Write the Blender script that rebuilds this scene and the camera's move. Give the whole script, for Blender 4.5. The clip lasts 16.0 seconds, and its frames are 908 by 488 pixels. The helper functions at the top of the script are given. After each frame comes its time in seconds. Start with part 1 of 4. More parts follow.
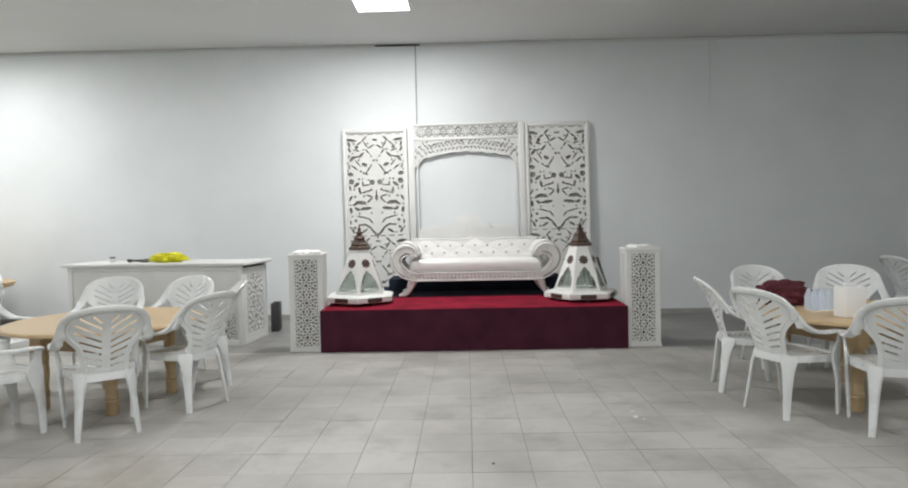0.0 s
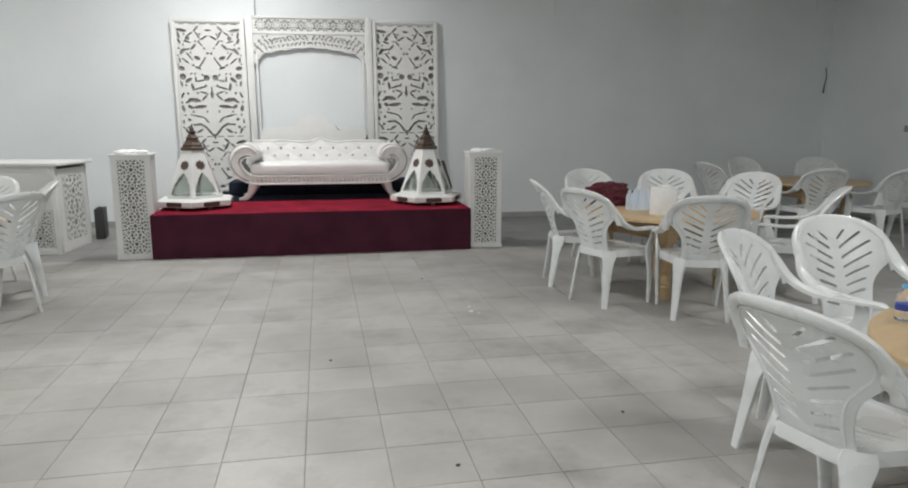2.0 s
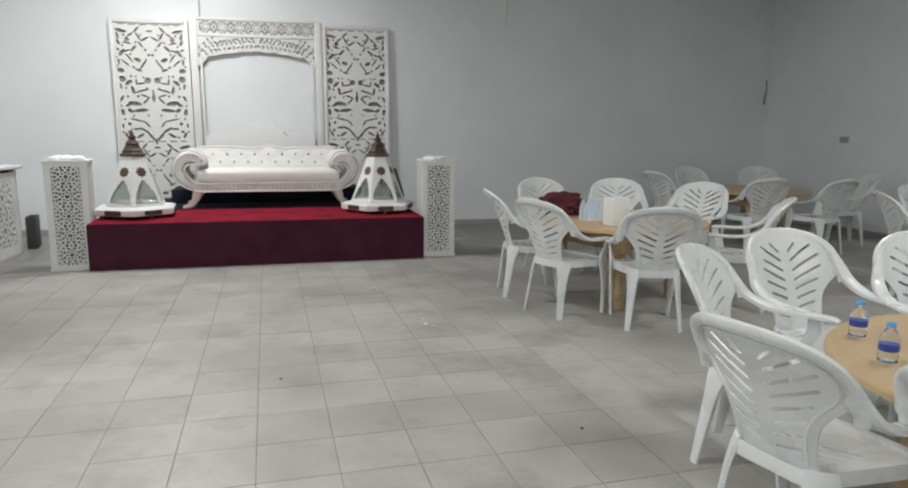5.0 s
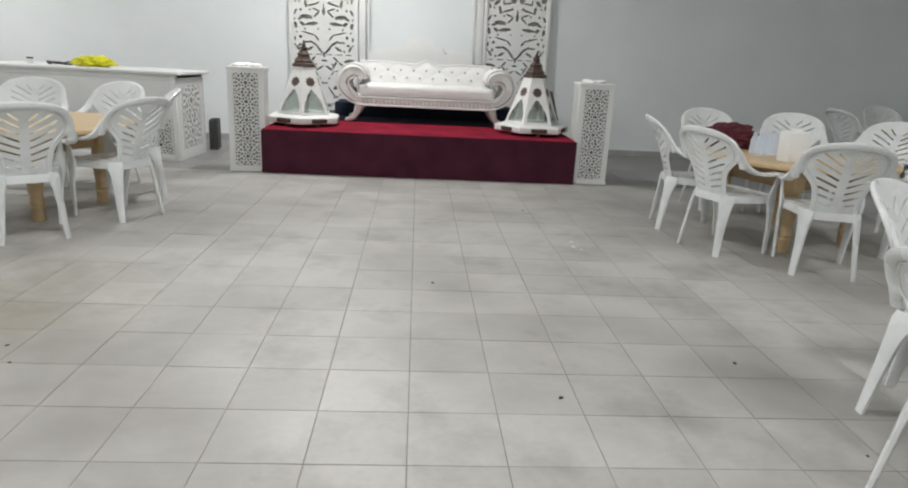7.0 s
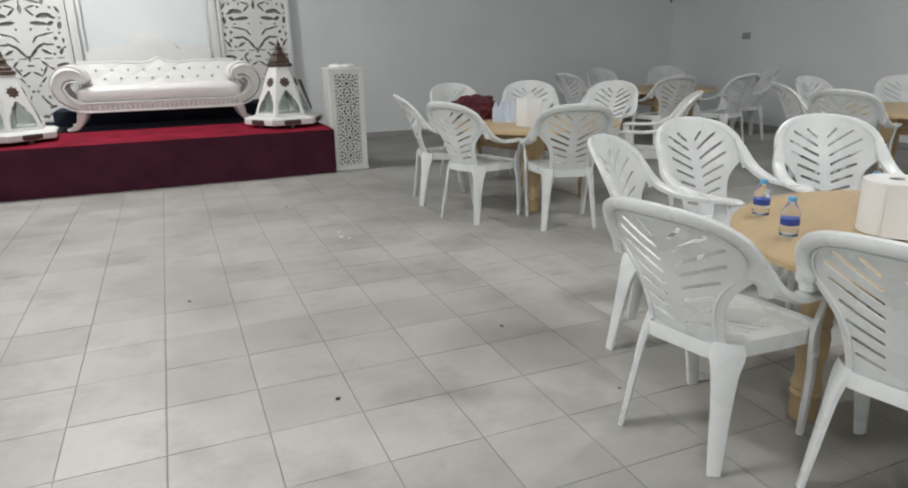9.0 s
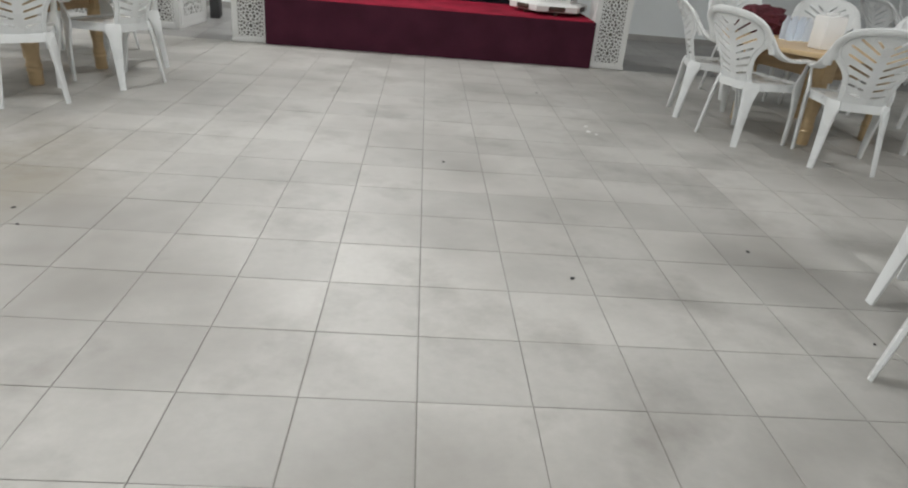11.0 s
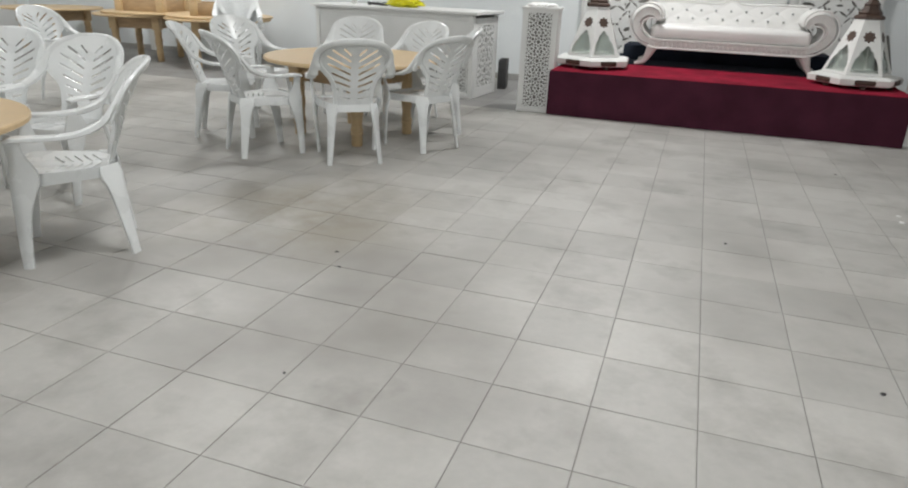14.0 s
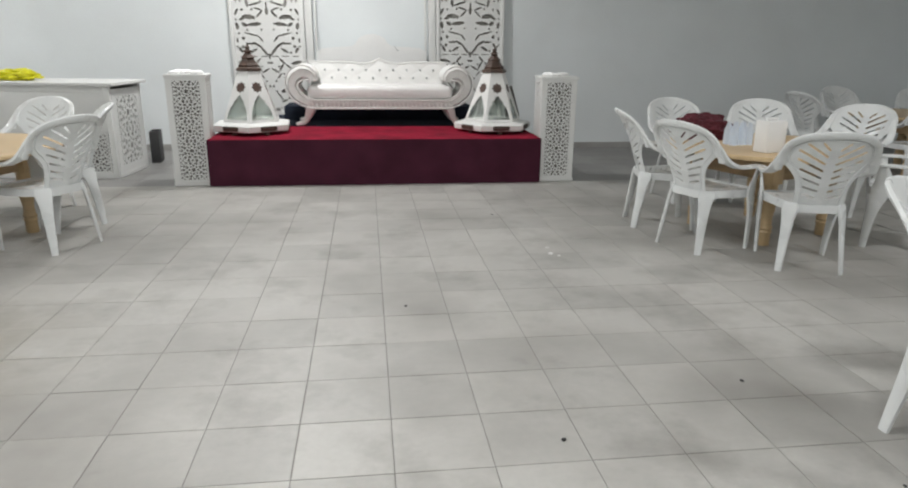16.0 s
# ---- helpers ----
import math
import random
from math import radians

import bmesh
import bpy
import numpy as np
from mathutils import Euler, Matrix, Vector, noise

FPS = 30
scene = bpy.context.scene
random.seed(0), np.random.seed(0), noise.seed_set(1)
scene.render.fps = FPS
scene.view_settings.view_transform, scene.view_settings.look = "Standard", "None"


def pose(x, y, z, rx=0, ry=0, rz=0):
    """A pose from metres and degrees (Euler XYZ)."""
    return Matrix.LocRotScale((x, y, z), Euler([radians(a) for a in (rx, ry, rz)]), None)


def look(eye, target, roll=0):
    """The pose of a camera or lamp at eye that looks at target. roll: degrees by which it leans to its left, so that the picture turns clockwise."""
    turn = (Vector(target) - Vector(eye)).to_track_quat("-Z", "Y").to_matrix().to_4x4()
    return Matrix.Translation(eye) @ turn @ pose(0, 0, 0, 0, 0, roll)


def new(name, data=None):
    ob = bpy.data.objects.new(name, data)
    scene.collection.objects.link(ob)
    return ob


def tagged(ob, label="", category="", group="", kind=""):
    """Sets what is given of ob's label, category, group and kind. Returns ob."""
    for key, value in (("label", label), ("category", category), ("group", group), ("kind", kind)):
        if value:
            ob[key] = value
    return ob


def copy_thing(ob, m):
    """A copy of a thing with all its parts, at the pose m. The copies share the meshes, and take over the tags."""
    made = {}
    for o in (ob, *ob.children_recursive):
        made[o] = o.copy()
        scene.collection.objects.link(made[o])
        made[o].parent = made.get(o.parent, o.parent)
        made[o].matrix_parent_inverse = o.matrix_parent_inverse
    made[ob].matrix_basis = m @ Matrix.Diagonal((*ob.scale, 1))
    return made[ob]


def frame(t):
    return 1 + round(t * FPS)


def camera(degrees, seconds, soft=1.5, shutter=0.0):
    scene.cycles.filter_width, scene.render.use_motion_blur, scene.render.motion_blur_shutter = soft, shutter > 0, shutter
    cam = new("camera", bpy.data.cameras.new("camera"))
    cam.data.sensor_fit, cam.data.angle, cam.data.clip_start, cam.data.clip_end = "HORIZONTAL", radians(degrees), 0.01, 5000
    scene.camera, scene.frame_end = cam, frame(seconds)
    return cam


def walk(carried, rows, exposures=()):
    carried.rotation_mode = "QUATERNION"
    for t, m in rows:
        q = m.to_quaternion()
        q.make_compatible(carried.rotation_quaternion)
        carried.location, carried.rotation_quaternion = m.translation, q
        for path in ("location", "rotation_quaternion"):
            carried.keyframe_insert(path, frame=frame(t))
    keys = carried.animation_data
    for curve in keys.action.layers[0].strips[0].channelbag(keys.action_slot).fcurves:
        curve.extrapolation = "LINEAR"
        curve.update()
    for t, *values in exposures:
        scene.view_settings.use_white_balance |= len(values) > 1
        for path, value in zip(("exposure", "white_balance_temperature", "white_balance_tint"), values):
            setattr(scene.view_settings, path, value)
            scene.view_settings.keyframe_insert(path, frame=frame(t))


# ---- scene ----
cam = camera(68.4, 16.0, soft=2.0)
PATH = [
    (0, (-0.012, -1.659, 1.406), (-0.049, 0.339, 1.332), -1.1),
    (0.5, (-0.064, -1.678, 1.415), (-0.223, 0.301, 1.18), -1.0),
    (0.7, (-0.074, -1.687, 1.397), (-0.242, 0.278, 1.062), -1.0),
    (1, (-0.061, -1.7, 1.368), (-0.168, 0.239, 0.89), -0.6),
    (1.5, (0.004, -1.684, 1.375), (0.173, 0.254, 0.909), -0.7),
    (2, (0.101, -1.641, 1.346), (0.484, 0.29, 0.996), 0.1),
    (2.5, (0.125, -1.597, 1.381), (0.584, 0.323, 1.059), 0.4),
    (3, (0.149, -1.535, 1.367), (0.654, 0.381, 1.097), 0.3),
    (3.2, (0.126, -1.538, 1.39), (0.677, 0.365, 1.117), 0.1),
    (5.3, (0.072, -1.55, 1.374), (0.588, 0.351, 1.029), 0.9),
    (5.5, (0.057, -1.557, 1.359), (0.505, 0.361, 1.007), 1.5),
    (6, (0.032, -1.566, 1.309), (0.349, 0.355, 0.852), 3.2),
    (6.5, (-0.001, -1.564, 1.269), (0.189, 0.342, 0.694), 5.0),
    (7, (-0.005, -1.559, 1.293), (0.119, 0.36, 0.745), 2.9),
    (7.2, (0.048, -1.549, 1.304), (0.422, 0.354, 0.816), 3.1),
    (7.5, (0.143, -1.516, 1.304), (0.919, 0.253, 0.786), 2.1),
    (8, (0.178, -1.495, 1.301), (1.119, 0.189, 0.774), 2.0),
    (8.5, (0.173, -1.474, 1.305), (1.059, 0.235, 0.761), 1.4),
    (8.7, (0.165, -1.473, 1.303), (0.991, 0.264, 0.755), -0.1),
    (10.8, (-0.008, -1.506, 1.217), (0.204, 0.285, 0.352), 6.2),
    (11, (-0.046, -1.511, 1.221), (0.086, 0.291, 0.362), 5.1),
    (11.5, (-0.121, -1.547, 1.244), (-0.338, 0.263, 0.421), 3.8),
    (12, (-0.167, -1.58, 1.267), (-0.68, 0.199, 0.512), 3.2),
    (12.5, (-0.196, -1.602, 1.276), (-0.832, 0.138, 0.523), 2.8),
    (13, (-0.206, -1.605, 1.304), (-0.937, 0.13, 0.631), 1.4),
    (13.5, (-0.202, -1.593, 1.306), (-0.941, 0.155, 0.673), 1.7),
    (14, (-0.18, -1.559, 1.275), (-0.78, 0.203, 0.542), 2.2),
    (14.5, (-0.161, -1.503, 1.254), (-0.53, 0.264, 0.393), 2.7),
    (15, (-0.113, -1.446, 1.284), (-0.246, 0.404, 0.537), 4.5),
    (15.5, (-0.077, -1.367, 1.333), (0.065, 0.51, 0.657), 1.9),
    (16, (-0.062, -1.216, 1.333), (0.187, 0.686, 0.768), 0.7),
]
EXPOSURES = [(0, 0.28), (0.5, 0.1), (1, 0.1), (1.5, 0.13), (2, 0.15), (3.2, 0.18), (5.5, 0.16), (6, 0.16), (6.5, 0.19), (7, 0.28),
             (8.7, 0.28), (10.8, 0.28), (13, 0.29), (13.5, 0.2), (14, 0.17), (14.5, 0.29), (16, 0.28)]
walk(cam, [(t, look(eye, target, roll)) for t, eye, target, roll in PATH], EXPOSURES)

# ---- light and exposure ----
world = bpy.data.worlds.new("world")
scene.world = world
world.use_nodes = True
world.node_tree.nodes["Background"].inputs[0].default_value = (0.75, 0.8, 0.85, 1)
world.node_tree.nodes["Background"].inputs[1].default_value = 0.03

CEILING = 3.9
LEFT, RIGHT, BACK, FRONT = -11.65, 8.05, 7.9, -6.0
# only the first panel is seen; the rest are unseen, the x=4.4 pair added to brighten
LAMPS = [(-0.93, 5.99, 1.2), (-6.6, 5.99, 1.15), (-10.2, 4.2, 0.75), (-6.6, 0.9, 0.55), (-0.93, 0.9, 0.88), (-0.93, -3.4, 1.0), (-6.6, -3.4, 0.7), (4.4, 0.9, 0.66), (4.4, -3.4, 0.66)]
LAMP_WATTS = 62


# ---- materials ----
def material(name, colour, rough=0.5, metal=0.0, vary=0.08, scale=6.0, bump=0.1, fine=80.0, stain=0.0, stain_scale=1.2, random_shift=0.0, stretch=None, spec=0.5):
    m = bpy.data.materials.new(name)
    m.use_nodes = True
    nt = m.node_tree
    b = nt.nodes["Principled BSDF"]
    b.inputs["Metallic"].default_value = metal
    b.inputs["Specular IOR Level"].default_value = spec
    tc = nt.nodes.new("ShaderNodeTexCoord")
    vec = tc.outputs["Object"]
    if stretch:
        mp = nt.nodes.new("ShaderNodeMapping")
        mp.inputs["Scale"].default_value = stretch
        nt.links.new(vec, mp.inputs["Vector"])
        vec = mp.outputs["Vector"]
    n1 = nt.nodes.new("ShaderNodeTexNoise")
    n1.inputs["Scale"].default_value, n1.inputs["Detail"].default_value = scale, 6
    n2 = nt.nodes.new("ShaderNodeTexNoise")
    n2.inputs["Scale"].default_value, n2.inputs["Detail"].default_value = fine, 3
    for n in (n1, n2):
        nt.links.new(vec, n.inputs["Vector"])
    ramp = nt.nodes.new("ShaderNodeMapRange")
    ramp.inputs["From Min"].default_value, ramp.inputs["From Max"].default_value = 0.3, 0.7
    ramp.inputs["To Min"].default_value, ramp.inputs["To Max"].default_value = 1 - vary, 1 + vary * 0.6
    nt.links.new(n1.outputs["Fac"], ramp.inputs["Value"])
    fin = nt.nodes.new("ShaderNodeMapRange")
    fin.inputs["From Min"].default_value, fin.inputs["From Max"].default_value = 0.3, 0.7
    fin.inputs["To Min"].default_value, fin.inputs["To Max"].default_value = 1 - vary * 0.4, 1 + vary * 0.3
    nt.links.new(n2.outputs["Fac"], fin.inputs["Value"])
    mul = nt.nodes.new("ShaderNodeMath")
    mul.operation = "MULTIPLY"
    nt.links.new(ramp.outputs[0], mul.inputs[0])
    nt.links.new(fin.outputs[0], mul.inputs[1])
    out = mul.outputs[0]
    if random_shift:
        oi = nt.nodes.new("ShaderNodeObjectInfo")
        mr = nt.nodes.new("ShaderNodeMapRange")
        mr.inputs["To Min"].default_value, mr.inputs["To Max"].default_value = 1 - random_shift, 1 + random_shift * 0.5
        nt.links.new(oi.outputs["Random"], mr.inputs["Value"])
        m2 = nt.nodes.new("ShaderNodeMath")
        m2.operation = "MULTIPLY"
        nt.links.new(out, m2.inputs[0])
        nt.links.new(mr.outputs[0], m2.inputs[1])
        out = m2.outputs[0]
    sc = nt.nodes.new("ShaderNodeVectorMath")
    sc.operation = "SCALE"
    sc.inputs[0].default_value = colour
    nt.links.new(out, sc.inputs["Scale"])
    col = sc.outputs[0]
    if stain:
        n3 = nt.nodes.new("ShaderNodeTexNoise")
        n3.inputs["Scale"].default_value, n3.inputs["Detail"].default_value, n3.inputs["Roughness"].default_value = stain_scale, 7, 0.6
        nt.links.new(tc.outputs["Object"], n3.inputs["Vector"])
        r3 = nt.nodes.new("ShaderNodeMapRange")
        r3.inputs["From Min"].default_value, r3.inputs["From Max"].default_value = 0.52, 0.72
        r3.inputs["To Max"].default_value = stain
        nt.links.new(n3.outputs["Fac"], r3.inputs["Value"])
        mx = nt.nodes.new("ShaderNodeMix")
        mx.data_type = "RGBA"
        nt.links.new(r3.outputs[0], mx.inputs["Factor"])
        nt.links.new(col, mx.inputs["A"])
        mx.inputs["B"].default_value = (colour[0] * 0.55, colour[1] * 0.52, colour[2] * 0.47, 1)
        col = mx.outputs["Result"]
    nt.links.new(col, b.inputs["Base Color"])
    rr = nt.nodes.new("ShaderNodeMapRange")
    rr.inputs["To Min"].default_value, rr.inputs["To Max"].default_value = max(0.02, rough - 0.1), min(1, rough + 0.1)
    nt.links.new(n1.outputs["Fac"], rr.inputs["Value"])
    nt.links.new(rr.outputs[0], b.inputs["Roughness"])
    if bump:
        bp = nt.nodes.new("ShaderNodeBump")
        bp.inputs["Strength"].default_value, bp.inputs["Distance"].default_value = bump, 0.004
        nt.links.new(n2.outputs["Fac"], bp.inputs["Height"])
        nt.links.new(bp.outputs["Normal"], b.inputs["Normal"])
    return m


WALL = material("wall_paint", (0.775, 0.812, 0.822), 0.75, vary=0.05, scale=0.8, bump=0.25, fine=60, stain=0.12, stain_scale=0.5)
CEIL = material("ceiling_paint", (0.74, 0.75, 0.75), 0.8, vary=0.05, scale=0.6, bump=0.15, fine=40)
PLASTIC = material("white_plastic", (0.77, 0.79, 0.79), 0.28, vary=0.04, scale=5, bump=0.05, fine=160, random_shift=0.07, stain=0.1, stain_scale=3)
PINE = material("pine_wood", (0.60, 0.44, 0.25), 0.42, vary=0.09, scale=3, bump=0.1, fine=40, stretch=(1, 9, 9), random_shift=0.08)
# pine made darker for the aprons: shade under the tabletop put into the colour
PINE_SHADED = material("pine_apron", (0.47, 0.33, 0.19), 0.5, vary=0.2, scale=3, bump=0.1, fine=40, stretch=(2, 2, 9))
WHITE = material("white_lacquer", (0.745, 0.75, 0.735), 0.45, vary=0.05, scale=4, bump=0.05, stain=0.12, stain_scale=2)
WHITE_WARM = material("white_carved", (0.72, 0.715, 0.695), 0.5, vary=0.08, scale=9, bump=0.5, fine=45)
LEATHER = material("white_leatherette", (0.755, 0.75, 0.735), 0.36, vary=0.04, scale=6, bump=0.15, fine=120)
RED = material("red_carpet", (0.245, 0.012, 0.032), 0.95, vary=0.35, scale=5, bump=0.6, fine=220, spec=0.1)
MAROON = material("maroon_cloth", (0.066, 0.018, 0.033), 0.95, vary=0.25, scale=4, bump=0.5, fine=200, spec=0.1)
NAVY = material("navy_cloth", (0.024, 0.030, 0.044), 0.95, vary=0.3, scale=4, bump=0.4, fine=150, spec=0.1)
BROWN = material("brown_lacquer", (0.075, 0.045, 0.033), 0.5, vary=0.3, scale=12, bump=0.3)
DARKGREY = material("dark_grey", (0.05, 0.05, 0.052), 0.6, vary=0.2)
# shade inside pedestals and counter put into a dark colour; also the lantern door
DARK_INSIDE = material("dark_inside", (0.15, 0.142, 0.128), 0.8, vary=0.3)
# grey that stands for the shade seen through cut-outs
HOLE_SHADE = material("hole_shade_grey", (0.30, 0.292, 0.272), 0.85, vary=0.2)
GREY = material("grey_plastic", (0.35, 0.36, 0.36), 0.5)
YELLOW = material("yellow_plastic", (0.75, 0.72, 0.03), 0.35, vary=0.1, bump=0.2, fine=30)
BURGUNDY = material("burgundy_cloth", (0.10, 0.014, 0.024), 0.8, vary=0.3, scale=8, bump=0.6, fine=60)
PAPER = material("paper", (0.84, 0.84, 0.83), 0.9, vary=0.03, bump=0.3, fine=140)
BLUE = material("blue_label", (0.03, 0.06, 0.30), 0.4, vary=0.1)
CAP = material("blue_cap", (0.12, 0.42, 0.72), 0.35, vary=0.05)
GROUT = material("grout", (0.21, 0.20, 0.185), 0.9, vary=0.2, scale=4)
SKIRT = material("skirting_tile", (0.36, 0.355, 0.34), 0.5, vary=0.12, scale=3)


def glass_material(name, colour, rough=0.03):
    m = bpy.data.materials.new(name)
    m.use_nodes = True
    b = m.node_tree.nodes["Principled BSDF"]
    b.inputs["Base Color"].default_value = (*colour, 1)
    b.inputs["Roughness"].default_value = rough
    b.inputs["Transmission Weight"].default_value = 1.0
    b.inputs["IOR"].default_value = 1.25
    return m


GLASS = glass_material("clear_plastic", (0.9, 0.94, 0.97))
FROST = glass_material("wrapped_plastic", (0.70, 0.76, 0.83), 0.45)
FROST.node_tree.nodes["Principled BSDF"].inputs["Transmission Weight"].default_value = 0.55
PANE = glass_material("lantern_glass", (0.80, 0.845, 0.815), 0.15)


def tile_material(name, base, dirty):
    m = bpy.data.materials.new(name)
    m.use_nodes = True
    nt = m.node_tree
    b = nt.nodes["Principled BSDF"]
    geo, oi = nt.nodes.new("ShaderNodeNewGeometry"), nt.nodes.new("ShaderNodeObjectInfo")
    add = nt.nodes.new("ShaderNodeMath")
    add.operation = "ADD"
    nt.links.new(geo.outputs["Random Per Island"], add.inputs[0])
    nt.links.new(oi.outputs["Random"], add.inputs[1])
    fr = nt.nodes.new("ShaderNodeMath")
    fr.operation = "FRACT"
    nt.links.new(add.outputs[0], fr.inputs[0])
    shade = nt.nodes.new("ShaderNodeMapRange")
    shade.inputs["To Min"].default_value, shade.inputs["To Max"].default_value = 0.90, 1.07
    nt.links.new(fr.outputs[0], shade.inputs["Value"])

    def noise_range(scale, detail, rough, lo, hi, to_lo, to_hi):
        n = nt.nodes.new("ShaderNodeTexNoise")
        n.inputs["Scale"].default_value, n.inputs["Detail"].default_value, n.inputs["Roughness"].default_value = scale, detail, rough
        nt.links.new(geo.outputs["Position"], n.inputs["Vector"])
        r = nt.nodes.new("ShaderNodeMapRange")
        r.inputs["From Min"].default_value, r.inputs["From Max"].default_value = lo, hi
        r.inputs["To Min"].default_value, r.inputs["To Max"].default_value = to_lo, to_hi
        nt.links.new(n.outputs["Fac"], r.inputs["Value"])
        return r.outputs[0], n.outputs["Fac"]

    big, _ = noise_range(0.7, 4, 0.55, 0.44, 0.74, 0.0, 1.0)
    mid, _ = noise_range(2.2, 6, 0.6, 0.46, 0.76, 0.0, 0.8)
    small, fac = noise_range(26, 5, 0.6, 0.3, 0.7, 0.95, 1.04)
    mul = nt.nodes.new("ShaderNodeMath")
    mul.operation = "MULTIPLY"
    nt.links.new(shade.outputs[0], mul.inputs[0])
    nt.links.new(small, mul.inputs[1])
    sc = nt.nodes.new("ShaderNodeVectorMath")
    sc.operation = "SCALE"
    sc.inputs[0].default_value = base
    nt.links.new(mul.outputs[0], sc.inputs["Scale"])
    mx = nt.nodes.new("ShaderNodeMix")
    mx.data_type = "RGBA"
    dirt = nt.nodes.new("ShaderNodeMath")
    dirt.operation = "MAXIMUM"
    dm = nt.nodes.new("ShaderNodeMath")
    dm.operation = "MULTIPLY"
    nt.links.new(mid, dirt.inputs[0])
    nt.links.new(big, dirt.inputs[1])
    nt.links.new(dirt.outputs[0], dm.inputs[0])
    dm.inputs[1].default_value = 0.82
    nt.links.new(dm.outputs[0], mx.inputs["Factor"])
    nt.links.new(sc.outputs[0], mx.inputs["A"])
    mx.inputs["B"].default_value = (*dirty, 1)
    # a brownish patch in front of one table: dirt and the chairs' painted shade
    gap = nt.nodes.new("ShaderNodeVectorMath")
    gap.operation = "DISTANCE"
    gap.inputs[1].default_value = (-2.2, 1.62, 0)
    nt.links.new(geo.outputs["Position"], gap.inputs[0])
    near = nt.nodes.new("ShaderNodeMapRange")
    near.inputs["From Min"].default_value, near.inputs["From Max"].default_value = 0.1, 1.0
    near.inputs["To Min"].default_value, near.inputs["To Max"].default_value = 1.0, 0.0
    nt.links.new(gap.outputs["Value"], near.inputs["Value"])
    blot, _ = noise_range(2.4, 5, 0.6, 0.34, 0.60, 0.0, 0.8)
    dirt_shade = nt.nodes.new("ShaderNodeMath")
    dirt_shade.operation = "MULTIPLY"
    nt.links.new(near.outputs[0], dirt_shade.inputs[0])
    nt.links.new(blot, dirt_shade.inputs[1])
    brown = nt.nodes.new("ShaderNodeMix")
    brown.data_type = "RGBA"
    nt.links.new(dirt_shade.outputs[0], brown.inputs["Factor"])
    nt.links.new(mx.outputs["Result"], brown.inputs["A"])
    brown.inputs["B"].default_value = (0.22, 0.19, 0.13, 1)
    nt.links.new(brown.outputs["Result"], b.inputs["Base Color"])
    rr = nt.nodes.new("ShaderNodeMapRange")
    rr.inputs["To Min"].default_value, rr.inputs["To Max"].default_value = 0.34, 0.58
    nt.links.new(fac, rr.inputs["Value"])
    nt.links.new(rr.outputs[0], b.inputs["Roughness"])
    bp = nt.nodes.new("ShaderNodeBump")
    bp.inputs["Strength"].default_value, bp.inputs["Distance"].default_value = 0.08, 0.002
    nt.links.new(fac, bp.inputs["Height"])
    nt.links.new(bp.outputs["Normal"], b.inputs["Normal"])
    return m


TILE = tile_material("floor_tile", (0.466, 0.458, 0.434), (0.178, 0.167, 0.148))
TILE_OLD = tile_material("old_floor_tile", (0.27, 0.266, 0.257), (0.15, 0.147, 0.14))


def glow(name, colour, strength):
    m = bpy.data.materials.new(name)
    m.use_nodes = True
    b = m.node_tree.nodes["Principled BSDF"]
    b.inputs["Base Color"].default_value = (0.9, 0.9, 0.9, 1)
    b.inputs["Emission Color"].default_value = (*colour, 1)
    b.inputs["Emission Strength"].default_value = strength
    return m


DIFFUSER = glow("lamp_diffuser", (0.95, 0.98, 1.0), 8.0)


# ---- mesh helpers ----
def mesh_of(name, bm, mat, smooth=True):
    bmesh.ops.recalc_face_normals(bm, faces=bm.faces)
    for f in bm.faces:
        f.smooth = smooth
    me = bpy.data.meshes.new(name)
    bm.to_mesh(me)
    bm.free()
    me.materials.append(mat)
    if smooth:
        me.set_sharp_from_angle(angle=radians(38))
    return me


def part(name, bm, mat, parent, label="", smooth=True):
    ob = new(name, mesh_of(name, bm, mat, smooth))
    ob.parent = parent
    if label:
        tagged(ob, label)
    return ob


def thing(name, m, label, category, group=""):
    ob = new(name)
    ob.empty_display_size = 0.1
    ob.matrix_basis = m
    return tagged(ob, label, category, group)


def box(bm, x0, y0, z0, x1, y1, z1, bevel=0.0, seg=2):
    r = bmesh.ops.create_cube(bm, size=1)
    bmesh.ops.scale(bm, vec=(x1 - x0, y1 - y0, z1 - z0), verts=r["verts"])
    bmesh.ops.translate(bm, vec=((x0 + x1) / 2, (y0 + y1) / 2, (z0 + z1) / 2), verts=r["verts"])
    if bevel:
        edges = list({e for v in r["verts"] for e in v.link_edges})
        bmesh.ops.bevel(bm, geom=edges, offset=bevel, segments=seg, profile=0.5, affect="EDGES")
    return bm


def boxed(*a, bevel=0.0, seg=2):
    return box(bmesh.new(), *a, bevel=bevel, seg=seg)


def lathe(profile, seg=24, bm=None, turn=0.0):
    """profile: (radius, z) from bottom to top."""
    bm = bm or bmesh.new()
    rings = []
    for r, z in profile:
        rings.append([bm.verts.new((r * math.cos(turn + 2 * math.pi * k / seg), r * math.sin(turn + 2 * math.pi * k / seg), z)) for k in range(seg)])
    for a, b in zip(rings, rings[1:]):
        for k in range(seg):
            bm.faces.new((a[k], a[(k + 1) % seg], b[(k + 1) % seg], b[k]))
    bm.faces.new(rings[0])
    bm.faces.new(rings[-1])
    return bm


